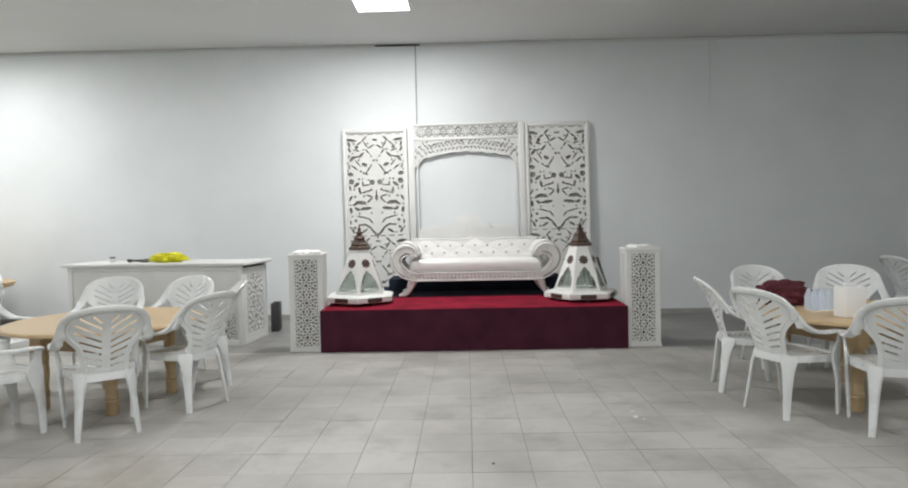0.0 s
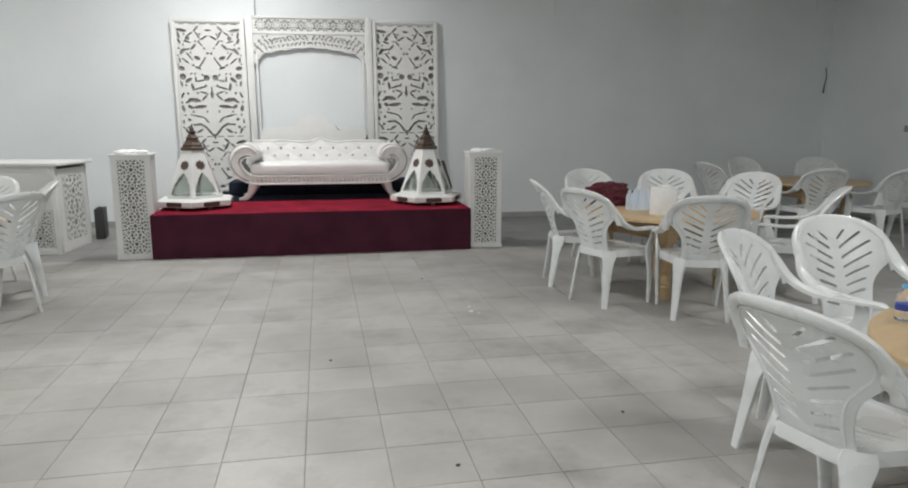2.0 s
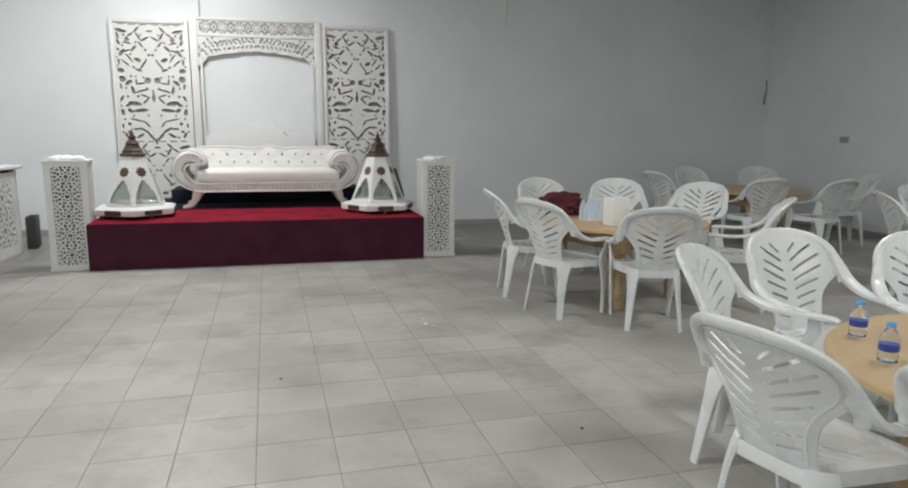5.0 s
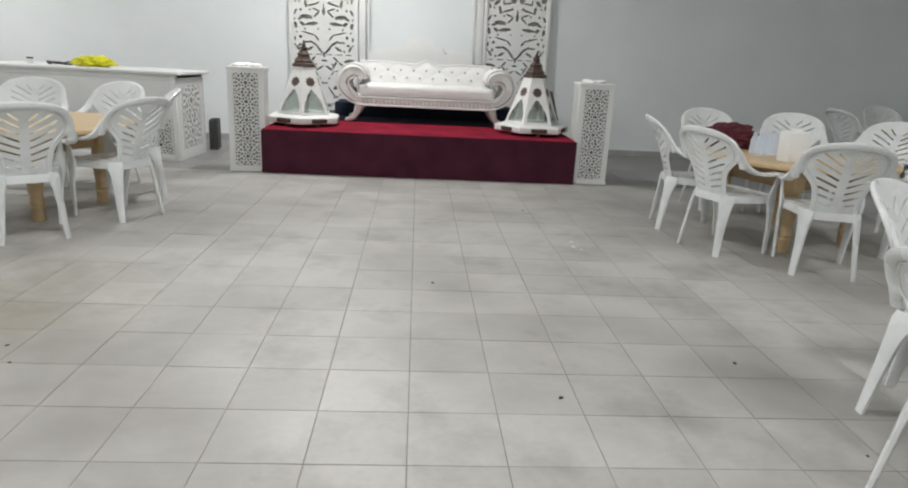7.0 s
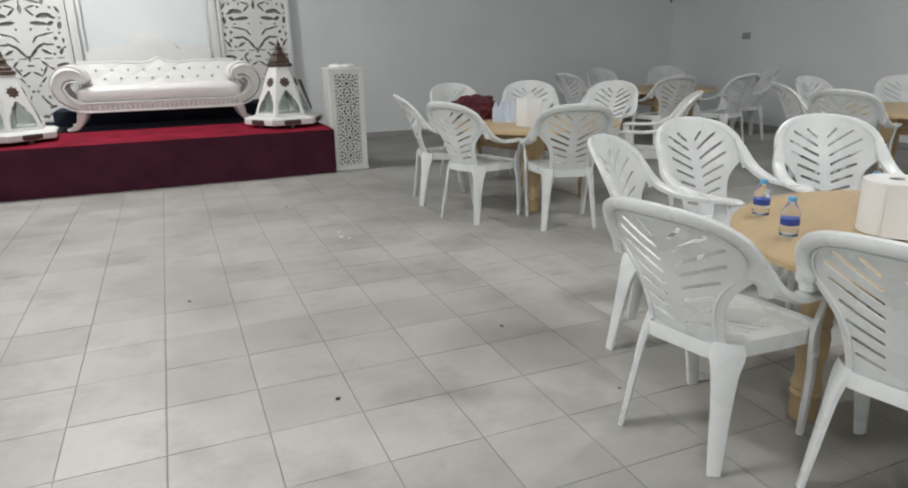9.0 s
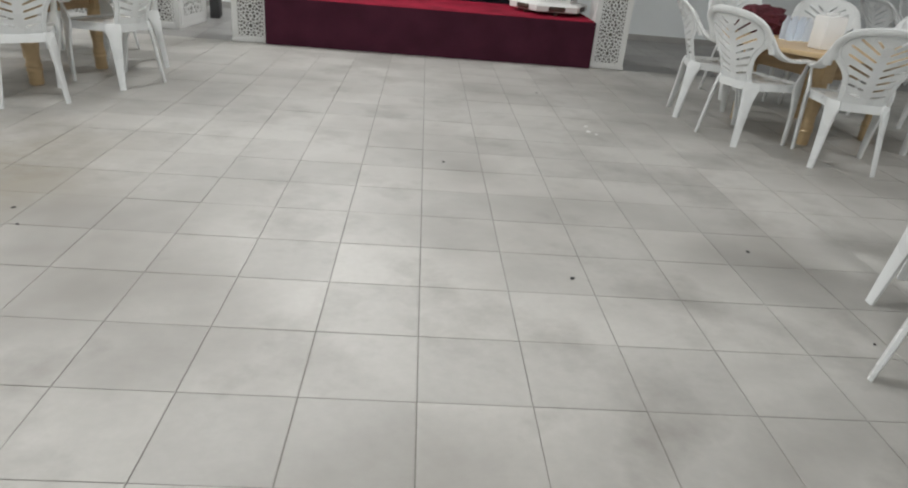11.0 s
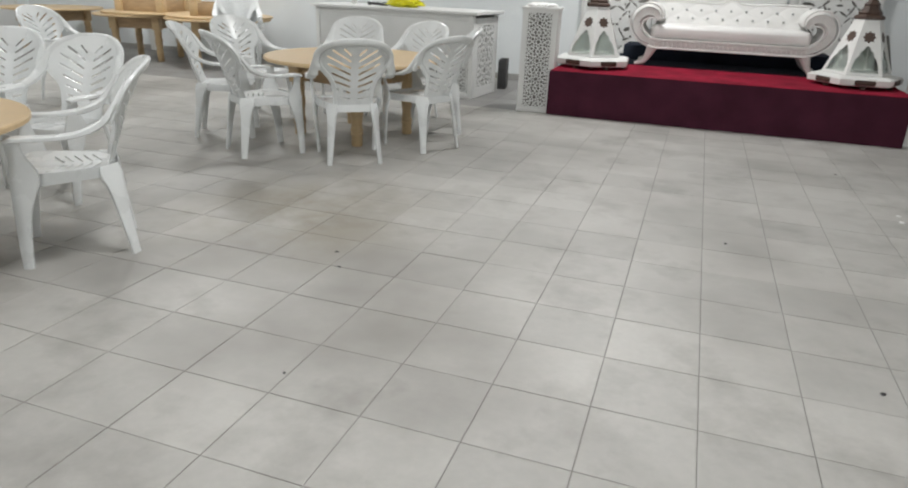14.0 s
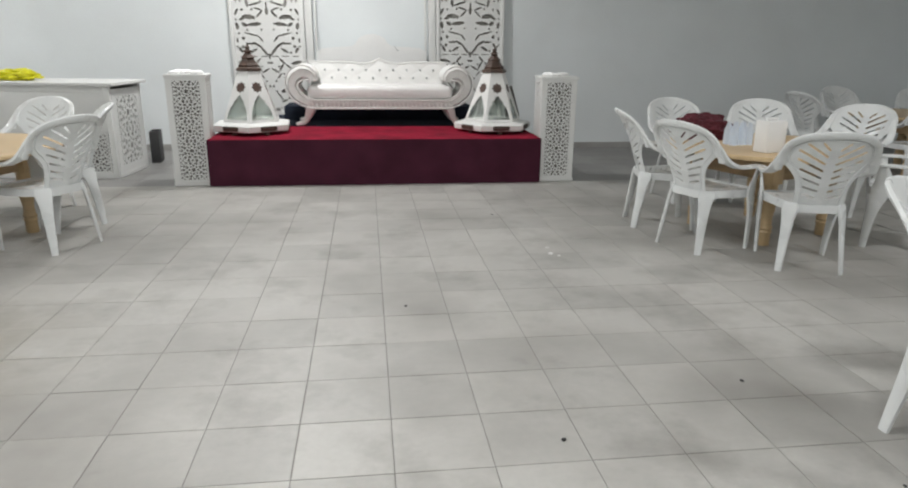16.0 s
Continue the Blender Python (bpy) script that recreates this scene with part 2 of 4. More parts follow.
def spline(points, n):
    """n points along a Catmull-Rom curve through points (tuples of any length)."""
    p = [np.array(q, float) for q in points]
    p = [2 * p[0] - p[1], *p, 2 * p[-1] - p[-2]]
    out = []
    for t in np.linspace(0, len(points) - 1, n):
        i = min(int(t), len(points) - 2)
        u = t - i
        a, b, c, d = p[i : i + 4]
        out.append(0.5 * (2 * b + (c - a) * u + (2 * a - 5 * b + 4 * c - d) * u * u + (3 * b - a - 3 * c + d) * u**3))
    return out


def sweep(points, n=14, side=(1, 0, 0), bm=None, round_=0.6, section=8):
    """Rounded bar along points (x, y, z, half-width along side, half-thickness across)."""
    bm = bm or bmesh.new()
    pts = spline(points, n)
    rings = []
    for i, q in enumerate(pts):
        t = Vector(pts[min(i + 1, n - 1)][:3] - pts[max(i - 1, 0)][:3]).normalized()
        s = Vector(side)
        s = (s - t * s.dot(t)).normalized()
        u = t.cross(s)
        ring = []
        for k in range(section):
            a = 2 * math.pi * (k + 0.5) / section
            ca, sa = math.cos(a), math.sin(a)
            ca, sa = math.copysign(abs(ca) ** round_, ca), math.copysign(abs(sa) ** round_, sa)
            ring.append(bm.verts.new(Vector(q[:3]) + s * (ca * q[3]) + u * (sa * q[4])))
        rings.append(ring)
    for a, b in zip(rings, rings[1:]):
        for k in range(section):
            bm.faces.new((a[k], a[(k + 1) % section], b[(k + 1) % section], b[k]))
    bm.faces.new(rings[0])
    bm.faces.new(rings[-1])
    return bm


def pierced(outline, holes, thick, cuts=()):
    """A plate in x, z with holes through it, thick along y. cuts: (axis, value) lines that give it points to bend at."""
    bm = bmesh.new()
    for loop in (outline, *holes):
        vs = [bm.verts.new((x, 0, z)) for x, z in loop]
        for a, b in zip(vs, vs[1:] + vs[:1]):
            bm.edges.new((a, b))
    bmesh.ops.triangle_fill(bm, use_beauty=True, use_dissolve=False, edges=bm.edges, normal=(0, -1, 0))
    for axis, value in cuts:
        co, no = ((value, 0, 0), (1, 0, 0)) if axis == "x" else ((0, 0, value), (0, 0, 1))
        bmesh.ops.bisect_plane(bm, geom=bm.verts[:] + bm.edges[:] + bm.faces[:], plane_co=co, plane_no=no, dist=1e-5)
    r = bmesh.ops.extrude_face_region(bm, geom=bm.faces[:])
    bmesh.ops.translate(bm, vec=(0, thick, 0), verts=[v for v in r["geom"] if isinstance(v, bmesh.types.BMVert)])
    return bm


def lattice(mask, cell, thick):
    """A plate in x, z from a grid of solid cells (rows from the bottom), thick along y, its left bottom corner at the origin."""
    rows, cols = mask.shape
    pad = np.zeros((rows + 2, cols + 2), bool)
    pad[1:-1, 1:-1] = mask
    front, back, verts, faces = {}, {}, [], []

    def at(store, i, j, y):
        if (i, j) not in store:
            store[i, j] = len(verts)
            verts.append((j * cell, y, i * cell))
        return store[i, j]

    for i, j in np.argwhere(mask):
        f = [at(front, *c, 0.0) for c in ((i, j), (i, j + 1), (i + 1, j + 1), (i + 1, j))]
        b = [at(back, *c, thick) for c in ((i, j), (i, j + 1), (i + 1, j + 1), (i + 1, j))]
        faces.append(f)
        faces.append(b[::-1])
        for k, (di, dj) in enumerate(((-1, 0), (0, 1), (1, 0), (0, -1))):
            if not pad[i + 1 + di, j + 1 + dj]:
                a, c = k, (k + 1) % 4
                faces.append((f[c], f[a], b[a], b[c]))
    me = bpy.data.meshes.new("lattice")
    me.from_pydata(verts, [], faces)
    return me


def lattice_part(name, mask, cell, thick, mat, parent, m, label=""):
    me = lattice(mask, cell, thick)
    me.materials.append(mat)
    ob = new(name, me)
    ob.parent = parent
    ob.matrix_basis = m
    if label:
        tagged(ob, label)
    return ob


def structure(name, bm, mat, label, smooth=False):
    return tagged(new(name, mesh_of(name, bm, mat, smooth)), label, name.split("_")[0], kind="structure")


# ---- room ----
structure("wall_north", boxed(LEFT - 0.2, BACK, 0, RIGHT + 0.2, BACK + 0.2, CEILING), WALL, "white painted plaster wall behind the stage")
structure("wall_south", boxed(LEFT - 0.2, FRONT - 0.2, 0, RIGHT + 0.2, FRONT, CEILING), WALL, "plain white painted wall")
structure("wall_west", boxed(LEFT - 0.2, FRONT, 0, LEFT, BACK, CEILING), WALL, "white painted side wall")
structure("wall_east", boxed(RIGHT, FRONT, 0, RIGHT + 0.2, BACK, CEILING), WALL, "white painted side wall in dim light")
structure("ceiling", boxed(LEFT - 0.2, FRONT - 0.2, CEILING, RIGHT + 0.2, BACK + 0.2, CEILING + 0.15), CEIL, "plain white ceiling")
floor = structure("floor", boxed(LEFT - 0.2, FRONT - 0.2, -0.12, RIGHT + 0.2, BACK + 0.2, -0.003), GROUT, "light grey ceramic tile floor with dark joints")


def ceiling_lamp(x, y, power, tilt=0.0):
    t = thing("ceiling_light", pose(x, y, CEILING, 0, 0, tilt), "one of the square white glowing ceiling panels, some of them added to brighten", "lamp", "ceiling lights")
    bm = bmesh.new()
    for a in ((-0.34, -0.34, -0.03, -0.3, 0.34, 0), (0.3, -0.34, -0.03, 0.34, 0.34, 0), (-0.3, -0.34, -0.03, 0.3, -0.3, 0), (-0.3, 0.3, -0.03, 0.3, 0.34, 0)):
        box(bm, *a)
    part("frame", bm, WHITE, t)
    part("diffuser", boxed(-0.3, -0.3, -0.02, 0.3, 0.3, -0.004), DIFFUSER, t, "glowing white diffuser")
    lamp = bpy.data.lights.new("lamp", "AREA")
    lamp.shape, lamp.size, lamp.energy, lamp.color = "SQUARE", 0.6, LAMP_WATTS * power, (1.0, 0.992, 0.975)
    ob = new("lamp", lamp)
    ob.matrix_basis = pose(x, y, CEILING - 0.035)


for lx, ly, power in LAMPS:
    ceiling_lamp(lx, ly, power)


# ---- plastic armchair ----
def leaf_slot(x, z, length, width, angle, n=5):
    """A long slot with round ends, from (x, z) outwards at an angle in degrees."""
    ca, sa = math.cos(radians(angle)), math.sin(radians(angle))
    pts = []
    for k in range(n):
        a = -math.pi / 2 + math.pi * k / (n - 1)
        pts.append((length - width / 2 + width / 2 * math.cos(a), width / 2 * math.sin(a)))
    for k in range(n):
        a = math.pi / 2 + math.pi * k / (n - 1)
        pts.append((width / 2 + width / 2 * math.cos(a), width / 2 * math.sin(a)))
    return [(x + ca * u - sa * v, z + sa * u + ca * v) for u, v in pts]


def back_shift(x, z):
    """How far the chair's back lies behind the line of its lower edge."""
    return -0.195 - 0.36 * max(z - 0.43, 0) - 0.16 * max(z - 0.68, 0) + 1.15 * x * x


def armchair(name):
    t = thing(name, pose(0, 0, 0), "white moulded plastic garden armchair with a slotted fan back", "chair", "plastic armchairs")
    half = spline([(0.140, 0.415), (0.141, 0.47), (0.148, 0.53), (0.165, 0.59), (0.200, 0.64), (0.243, 0.685), (0.266, 0.73), (0.263, 0.78), (0.238, 0.825), (0.188, 0.858), (0.12, 0.877), (0.06, 0.884), (0.0, 0.886)], 32)
    right = [(float(a), float(b)) for a, b in half]
    outline = [(-0.0, 0.41)] + right + [(-a, b) for a, b in right[-2::-1]]
    holes = []
    for z, length, rise in ((0.485, 0.085, 14), (0.528, 0.098, 17), (0.571, 0.115, 20), (0.614, 0.140, 23), (0.658, 0.172, 26), (0.703, 0.182, 28), (0.750, 0.150, 32), (0.792, 0.070, 42)):
        for s in (1, -1):
            loop = leaf_slot(0.026, z - 0.012, length, 0.0125, rise)
            holes.append([(s * a, b) for a, b in loop])
    bm = pierced(outline, holes, 0.007, [("x", v) for v in (-0.2, -0.15, -0.1, -0.05, 0, 0.05, 0.1, 0.15, 0.2)] + [("z", 0.45 + 0.06 * k) for k in range(7)])
    for v in bm.verts:
        v.co.y += back_shift(v.co.x, v.co.z)
    back = part("backrest", bm, PLASTIC, t)
    # moulded rib round the slotted field, on the rear face
    rib = [(0.116, 0.440), (0.120, 0.52), (0.138, 0.595), (0.178, 0.655), (0.217, 0.705), (0.222, 0.765), (0.186, 0.815), (0.11, 0.838), (0.0, 0.845)]
    rib = [(float(a), float(b)) for a, b in spline(rib, 22)]
    rib = rib + [(-a, b) for a, b in rib[-2::-1]]
    part("rib", sweep([(a, back_shift(a, z) - 0.001, z, 0.005, 0.0045) for a, z in rib], 60, (0, 1, 0.36), section=6), PLASTIC, back)
    # the broad turned-back rim round the fan; an arm flows out of it on both sides
    upper = [(a, z) for a, z in right if z > 0.69]
    rim = [(a - 0.010, z - 0.008) for a, z in upper]
    rim = [(0.262, 0.640), (0.261, 0.675)] + rim + [(-a, z) for a, z in rim[-2::-1]] + [(-0.261, 0.675), (-0.262, 0.640)]
    part("rim", sweep([(a, back_shift(a, z) - 0.006, z, 0.012, 0.022) for a, z in rim], 64, (0, 1, 0.38)), PLASTIC, t)
    for s in (1, -1):
        arm = [(s * a, back_shift(a, z) + 0.002, z, w, 0.013) for a, z, w in ((0.246, 0.785, 0.016), (0.256, 0.740, 0.024), (0.264, 0.700, 0.029))]
        arm += [(s * 0.273, -0.185, 0.662, 0.031, 0.016), (s * 0.279, -0.140, 0.632, 0.032, 0.016), (s * 0.282, -0.07, 0.607, 0.033, 0.014), (s * 0.281, 0.02, 0.598, 0.034, 0.012), (s * 0.276, 0.10, 0.598, 0.034, 0.012), (s * 0.268, 0.175, 0.597, 0.031, 0.012), (s * 0.262, 0.205, 0.588, 0.021, 0.010)]
        part("armrest", sweep(arm, 36, (1, 0.25 * s, 0)), PLASTIC, t)
        # front leg: a narrow blade under the arm that widens into a gusset at the seat
        part("leg", sweep([(s * 0.262, 0.178, 0.592, 0.028, 0.009), (s * 0.250, 0.172, 0.52, 0.034, 0.009), (s * 0.240, 0.160, 0.435, 0.064, 0.012), (s * 0.236, 0.172, 0.36, 0.052, 0.014), (s * 0.230, 0.190, 0.27, 0.036, 0.014), (s * 0.222, 0.203, 0.14, 0.028, 0.013), (s * 0.214, 0.212, 0.0, 0.022, 0.012)], 18, (s * 0.30, -0.95, 0)), PLASTIC, t)
        # rear leg: a flat blade across the corner, splayed
        part("leg", sweep([(s * 0.146, -0.165, 0.432, 0.046, 0.010), (s * 0.150, -0.170, 0.395, 0.056, 0.013), (s * 0.157, -0.184, 0.33, 0.042, 0.013), (s * 0.166, -0.200, 0.22, 0.032, 0.012), (s * 0.176, -0.218, 0.10, 0.026, 0.011), (s * 0.185, -0.232, 0.0, 0.021, 0.010)], 16, (s * 0.6, 0.8, 0)), PLASTIC, t)
    # seat with its slots and a turned-down edge
    edge = spline([(0, -0.205), (0.11, -0.203), (0.15, -0.17), (0.205, 0.02), (0.235, 0.16), (0.20, 0.22), (0.1, 0.235), (0, 0.238)], 20)
    loop = [(float(a), float(b)) for a, b in edge]
    outline = loop + [(-a, b) for a, b in loop[-2:0:-1]]
    holes = []
    for k in range(5):
        for s in (1, -1):
            slot = leaf_slot(0.022, -0.14 + 0.04 * k, 0.115, 0.010, 20)
            holes.append([(s * a, b) for a, b in slot])
    bm = pierced(outline, holes, 0.006, [("x", v) for v in (-0.15, -0.08, 0, 0.08, 0.15)] + [("z", v) for v in (-0.1, 0, 0.08, 0.15, 0.21)])
    for v in bm.verts:
        x, z = v.co.x, v.co.z
        dish = 0.018 * (1 - min(1, (x / 0.22) ** 2)) * (1 if z < 0.18 else max(0, (0.238 - z) / 0.058))
        v.co = Vector((x, z, 0.432 - v.co.y - dish - (0.015 if z > 0.205 else 0)))
    part("seat", bm, PLASTIC, t)
    skirt = bmesh.new()
    rings = [[skirt.verts.new((a * f, b * f, z)) for a, b in outline] for z, f in ((0.430, 1.0), (0.405, 1.012), (0.378, 1.005), (0.380, 0.985), (0.42, 0.985))]
    n = len(outline)
    for a, b in zip(rings, rings[1:]):
        for k in range(n):
            skirt.faces.new((a[k], a[(k + 1) % n], b[(k + 1) % n], b[k]))
    part("seat_rail", skirt, PLASTIC, t)
    return t


def facing(x, y, fx, fy, back=0.0):
    """The pose of a chair at x, y that faces along fx, fy; back: x, y is that far behind its middle."""
    n = math.hypot(fx, fy)
    return pose(x + fx / n * back, y + fy / n * back, 0, 0, 0, math.degrees(math.atan2(-fx, fy)))


CHAIRS = [
    # right table by the wall
    facing(2.664, 2.44, 0.30, 0.95, 0.232), facing(2.064, 3.03, 0.93, 0.37, 0.232), facing(2.01, 3.78, 0.98, -0.19, 0.232),
    facing(2.85, 4.62, 0.12, -1), facing(3.5, 4.5, -0.4, -0.9), facing(4.0, 4.05, -0.85, -0.5), facing(3.72, 2.98, -0.77, 0.64),
    # near right table
    facing(1.515, 0.033, 0.975, 0.21, 0.232) @ Matrix.Diagonal((1, 1, 0.955, 1)), facing(2.08, 0.66, 0.62, -0.78), facing(2.63, 0.93, 0.0, -1), facing(3.16, 0.73, -0.42, -0.9),
    facing(1.79, -0.475, 0.96, 0.22, 0.232) @ Matrix.Diagonal((1, 1, 0.94, 1)), facing(3.45, 0.15, -0.97, -0.2),
    # left table by the desk
    facing(-2.41, 2.69, -0.59, 0.81, 0.232), facing(-2.01, 3.39, -0.89, 0.45, 0.232), facing(-2.36, 4.13, -0.9, -0.35), facing(-2.8, 4.55, -0.3, -0.95),
    facing(-3.45, 4.6, 0.2, -1), facing(-3.355, 2.57, 0.57, 0.82, 0.232), facing(-3.85, 3.15, 0.85, 0.5), facing(-4.1, 3.95, 0.95, -0.25),
    # near left table
    facing(-2.875, 0.717, -0.69, -0.72), facing(-3.64, 1.36, 0.12, -1), facing(-4.29, 1.40, 0.25, -0.97), facing(-2.945, -0.083, -0.5, 0.87), facing(-4.65, 0.5, 1, -0.1),
    # far right corner table
    facing(5.55, 5.05, 0.1, 1), facing(6.3, 4.85, -0.15, 1), facing(5.2, 6.1, 0.9, 0.1), facing(6.1, 6.75, 0.1, -1), facing(7.0, 6.6, -0.4, -0.9), facing(7.15, 5.35, -0.9, 0.4),
    # right side table
    facing(5.3, 2.35, 0.9, 0.3), facing(5.6, 2.95, 0.85, -0.5), facing(6.3, 3.3, 0.1, -1), facing(6.85, 2.95, -0.7, -0.7), facing(5.6, 1.5, 0.6, 0.8),
    # spare ones by the stored tables
    facing(-6.2, 3.75, 1, 0.1), facing(-7.7, 3.5, 0.5, -0.9), facing(-8.5, 4.4, 0.3, -0.95), facing(-9.3, 4.6, 0.6, -0.8), facing(-5.92, 6.2, 0.6, -0.8),
]
first = armchair("plastic_armchair")
first.matrix_basis = CHAIRS[0]
chairs = [first] + [copy_thing(first, m) for m in CHAIRS[1:]]
for k in range(2):
    tagged(copy_thing(first, pose(0.012 * k, -0.02 * (k + 1), 0.075 * (k + 1)) @ CHAIRS[-1]), "white plastic armchair stacked on others", group="stacked armchairs")


# ---- round pine tables ----
TABLE_Z, TABLE_R = 0.66, 0.73


def round_table(name, m, label, group):
    t = thing(name, m, label, "table", group)
    part("tabletop", lathe([(TABLE_R - 0.012, TABLE_Z - 0.032), (TABLE_R, TABLE_Z - 0.026), (TABLE_R, TABLE_Z - 0.008), (TABLE_R - 0.008, TABLE_Z)], 72), PINE, t, "pale pine top")
    w = 0.325
    for a in range(4):
        bm = boxed(-w + 0.03, -w - 0.012, TABLE_Z - 0.20, w - 0.03, -w + 0.012, TABLE_Z - 0.033, bevel=0.004)
        bmesh.ops.rotate(bm, cent=(0, 0, 0), matrix=Matrix.Rotation(a * math.pi / 2, 3, "Z"), verts=bm.verts)
        part("apron", bm, PINE_SHADED, t)
    for sx in (-1, 1):
        for sy in (-1, 1):
            bm = boxed(-0.054, -0.054, TABLE_Z - 0.215, 0.054, 0.054, TABLE_Z - 0.034, bevel=0.004)
            lathe([(0.040, 0), (0.046, 0.01), (0.046, 0.09), (0.053, 0.10), (0.046, 0.115), (0.053, 0.13), (0.045, 0.15), (0.043, 0.2), (0.052, 0.26), (0.054, 0.31), (0.046, 0.345), (0.053, 0.36), (0.046, 0.375), (0.053, 0.39), (0.050, TABLE_Z - 0.214)], 16, bm)
            bmesh.ops.translate(bm, vec=(sx * w, sy * w, 0), verts=bm.verts)
            part("leg", bm, PINE, t, "turned pine leg")
    return t


TABLES = [pose(2.92, 3.48, 0, 0, 0, 20), pose(2.50, -0.205, 0, 0, 0, 20.5), pose(-2.90, 3.62, 0, 0, 0, -15), pose(-3.46, 0.11, 0, 0, 0, 27), pose(6.2, 5.9, 0, 0, 0, 10), pose(6.35, 2.35, 0, 0, 0, 30)]
table = round_table("round_table", TABLES[0], "round pine dining table on four turned legs", "round tables")
for m in TABLES[1:]:
    copy_thing(table, m)
STORED = [pose(-8.1, 6.9, 0, 0, 0, 15), pose(-6.75, 6.85, 0, 0, 0, 40), pose(-10.05, 7.0, 0, 0, 0, 5)]
for m in STORED:
    copy_thing(table, m)
for x, y, a in ((-7.98, 6.95, 10), (-6.75, 6.9, 35)):
    up = copy_thing(table, pose(x, y, 2 * TABLE_Z + 0.002, 180, 0, a))
    tagged(up, "round pine table stored upside down on another table", "table", "stored tables")


# ---- stage ----
SX0, SX1, SY0, SY1, SZ = -1.585, 1.685, 5.45, 7.86, 0.452
stage = thing("stage", pose(0, 0, 0), "low stage covered in red carpet with a dark maroon skirt", "stage")
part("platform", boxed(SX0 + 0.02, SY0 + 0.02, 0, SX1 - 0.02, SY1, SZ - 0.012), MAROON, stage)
bm = bmesh.new()
n = 90
rows = []
for zi, z in enumerate((0.0, 0.1, 0.22, 0.34, SZ - 0.02, SZ)):
    row = []
    for k in range(n + 1):
        x = SX0 + (SX1 - SX0) * k / n
        fold = 0.006 * math.sin(x * 23 + 2 * math.sin(x * 5)) * (1 - z / SZ) + 0.004 * noise.noise((x * 4, z * 6, 2))
        row.append(bm.verts.new((x, SY0 - fold - 0.004, z)))
    rows.append(row)
for a, b in zip(rows, rows[1:]):
    for k in range(n):
        bm.faces.new((a[k], a[k + 1], b[k + 1], b[k]))
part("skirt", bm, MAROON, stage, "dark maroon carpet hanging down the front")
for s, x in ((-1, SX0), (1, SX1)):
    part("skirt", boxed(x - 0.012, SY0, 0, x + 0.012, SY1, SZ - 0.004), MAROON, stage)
bm = bmesh.new()
grid = []
for j in range(13):
    row = []
    for k in range(61):
        x, y = SX0 + (SX1 - SX0) * k / 60, SY0 - 0.008 + (6.52 - SY0) * j / 12
        wave = 0.006 * noise.noise((x * 3, y * 3, 5)) + 0.004 * noise.noise((x * 9, y * 9, 1))
        row.append(bm.verts.new((x, y, SZ + 0.003 + (wave if 0 < j < 12 else 0) + (0.004 if j else -0.006))))
    grid.append(row)
for a, b in zip(grid, grid[1:]):
    for k in range(60):
        bm.faces.new((a[k], a[k + 1], b[k + 1], b[k]))
part("carpet", bm, RED, stage, "bright red carpet on the front of the stage")
part("carpet", boxed(SX0, 6.515, SZ - 0.01, SX1, SY1, SZ + 0.012), NAVY, stage, "black-blue cloth under the sofa")
part("step", boxed(-1.05, 7.16, SZ + 0.012, 1.25, 7.74, SZ + 0.175, bevel=0.01), NAVY, stage, "low step under black-blue cloth behind the sofa")


# ---- fretwork patterns ----
def vesica(X, Z, x, z, length, width, angle):
    ca, sa = math.cos(radians(angle)), math.sin(radians(angle))
    u, v = (X - x) * ca + (Z - z) * sa, -(X - x) * sa + (Z - z) * ca
    u = u / (length / 2)
    return np.abs(v) < width / 2 * np.clip(1 - u * u, 0, None) ** 0.62


def disc(X, Z, x, z, r):
    return (X - x) ** 2 + (Z - z) ** 2 < r * r


# cut-outs of the screens, half of a mirrored pattern: across from the middle, down from the top, length, width, angle
BLOSSOM = [
    (0.066, 0.026, 0.10, 0.013, 0), (0.198, 0.026, 0.11, 0.013, 0), (0.325, 0.026, 0.09, 0.013, 0), (0.0, 0.105, 0.08, 0.028, 0),
    (0.150, 0.085, 0.10, 0.030, -45), (0.330, 0.105, 0.14, 0.045, 10), (0.135, 0.165, 0.12, 0.028, 60), (0.060, 0.200, 0.12, 0.026, -32),
    (0.370, 0.165, 0.09, 0.034, 80), (0.368, 0.240, 0.08, 0.034, 65), (0.225, 0.150, 0.09, 0.026, -35), (0.110, 0.265, 0.10, 0.022, 50),
    (0.195, 0.315, 0.11, 0.036, -45), (0.265, 0.250, 0.10, 0.028, 15), (0.335, 0.370, 0.11, 0.046, -52), (0.275, 0.345, 0.09, 0.024, -20)]
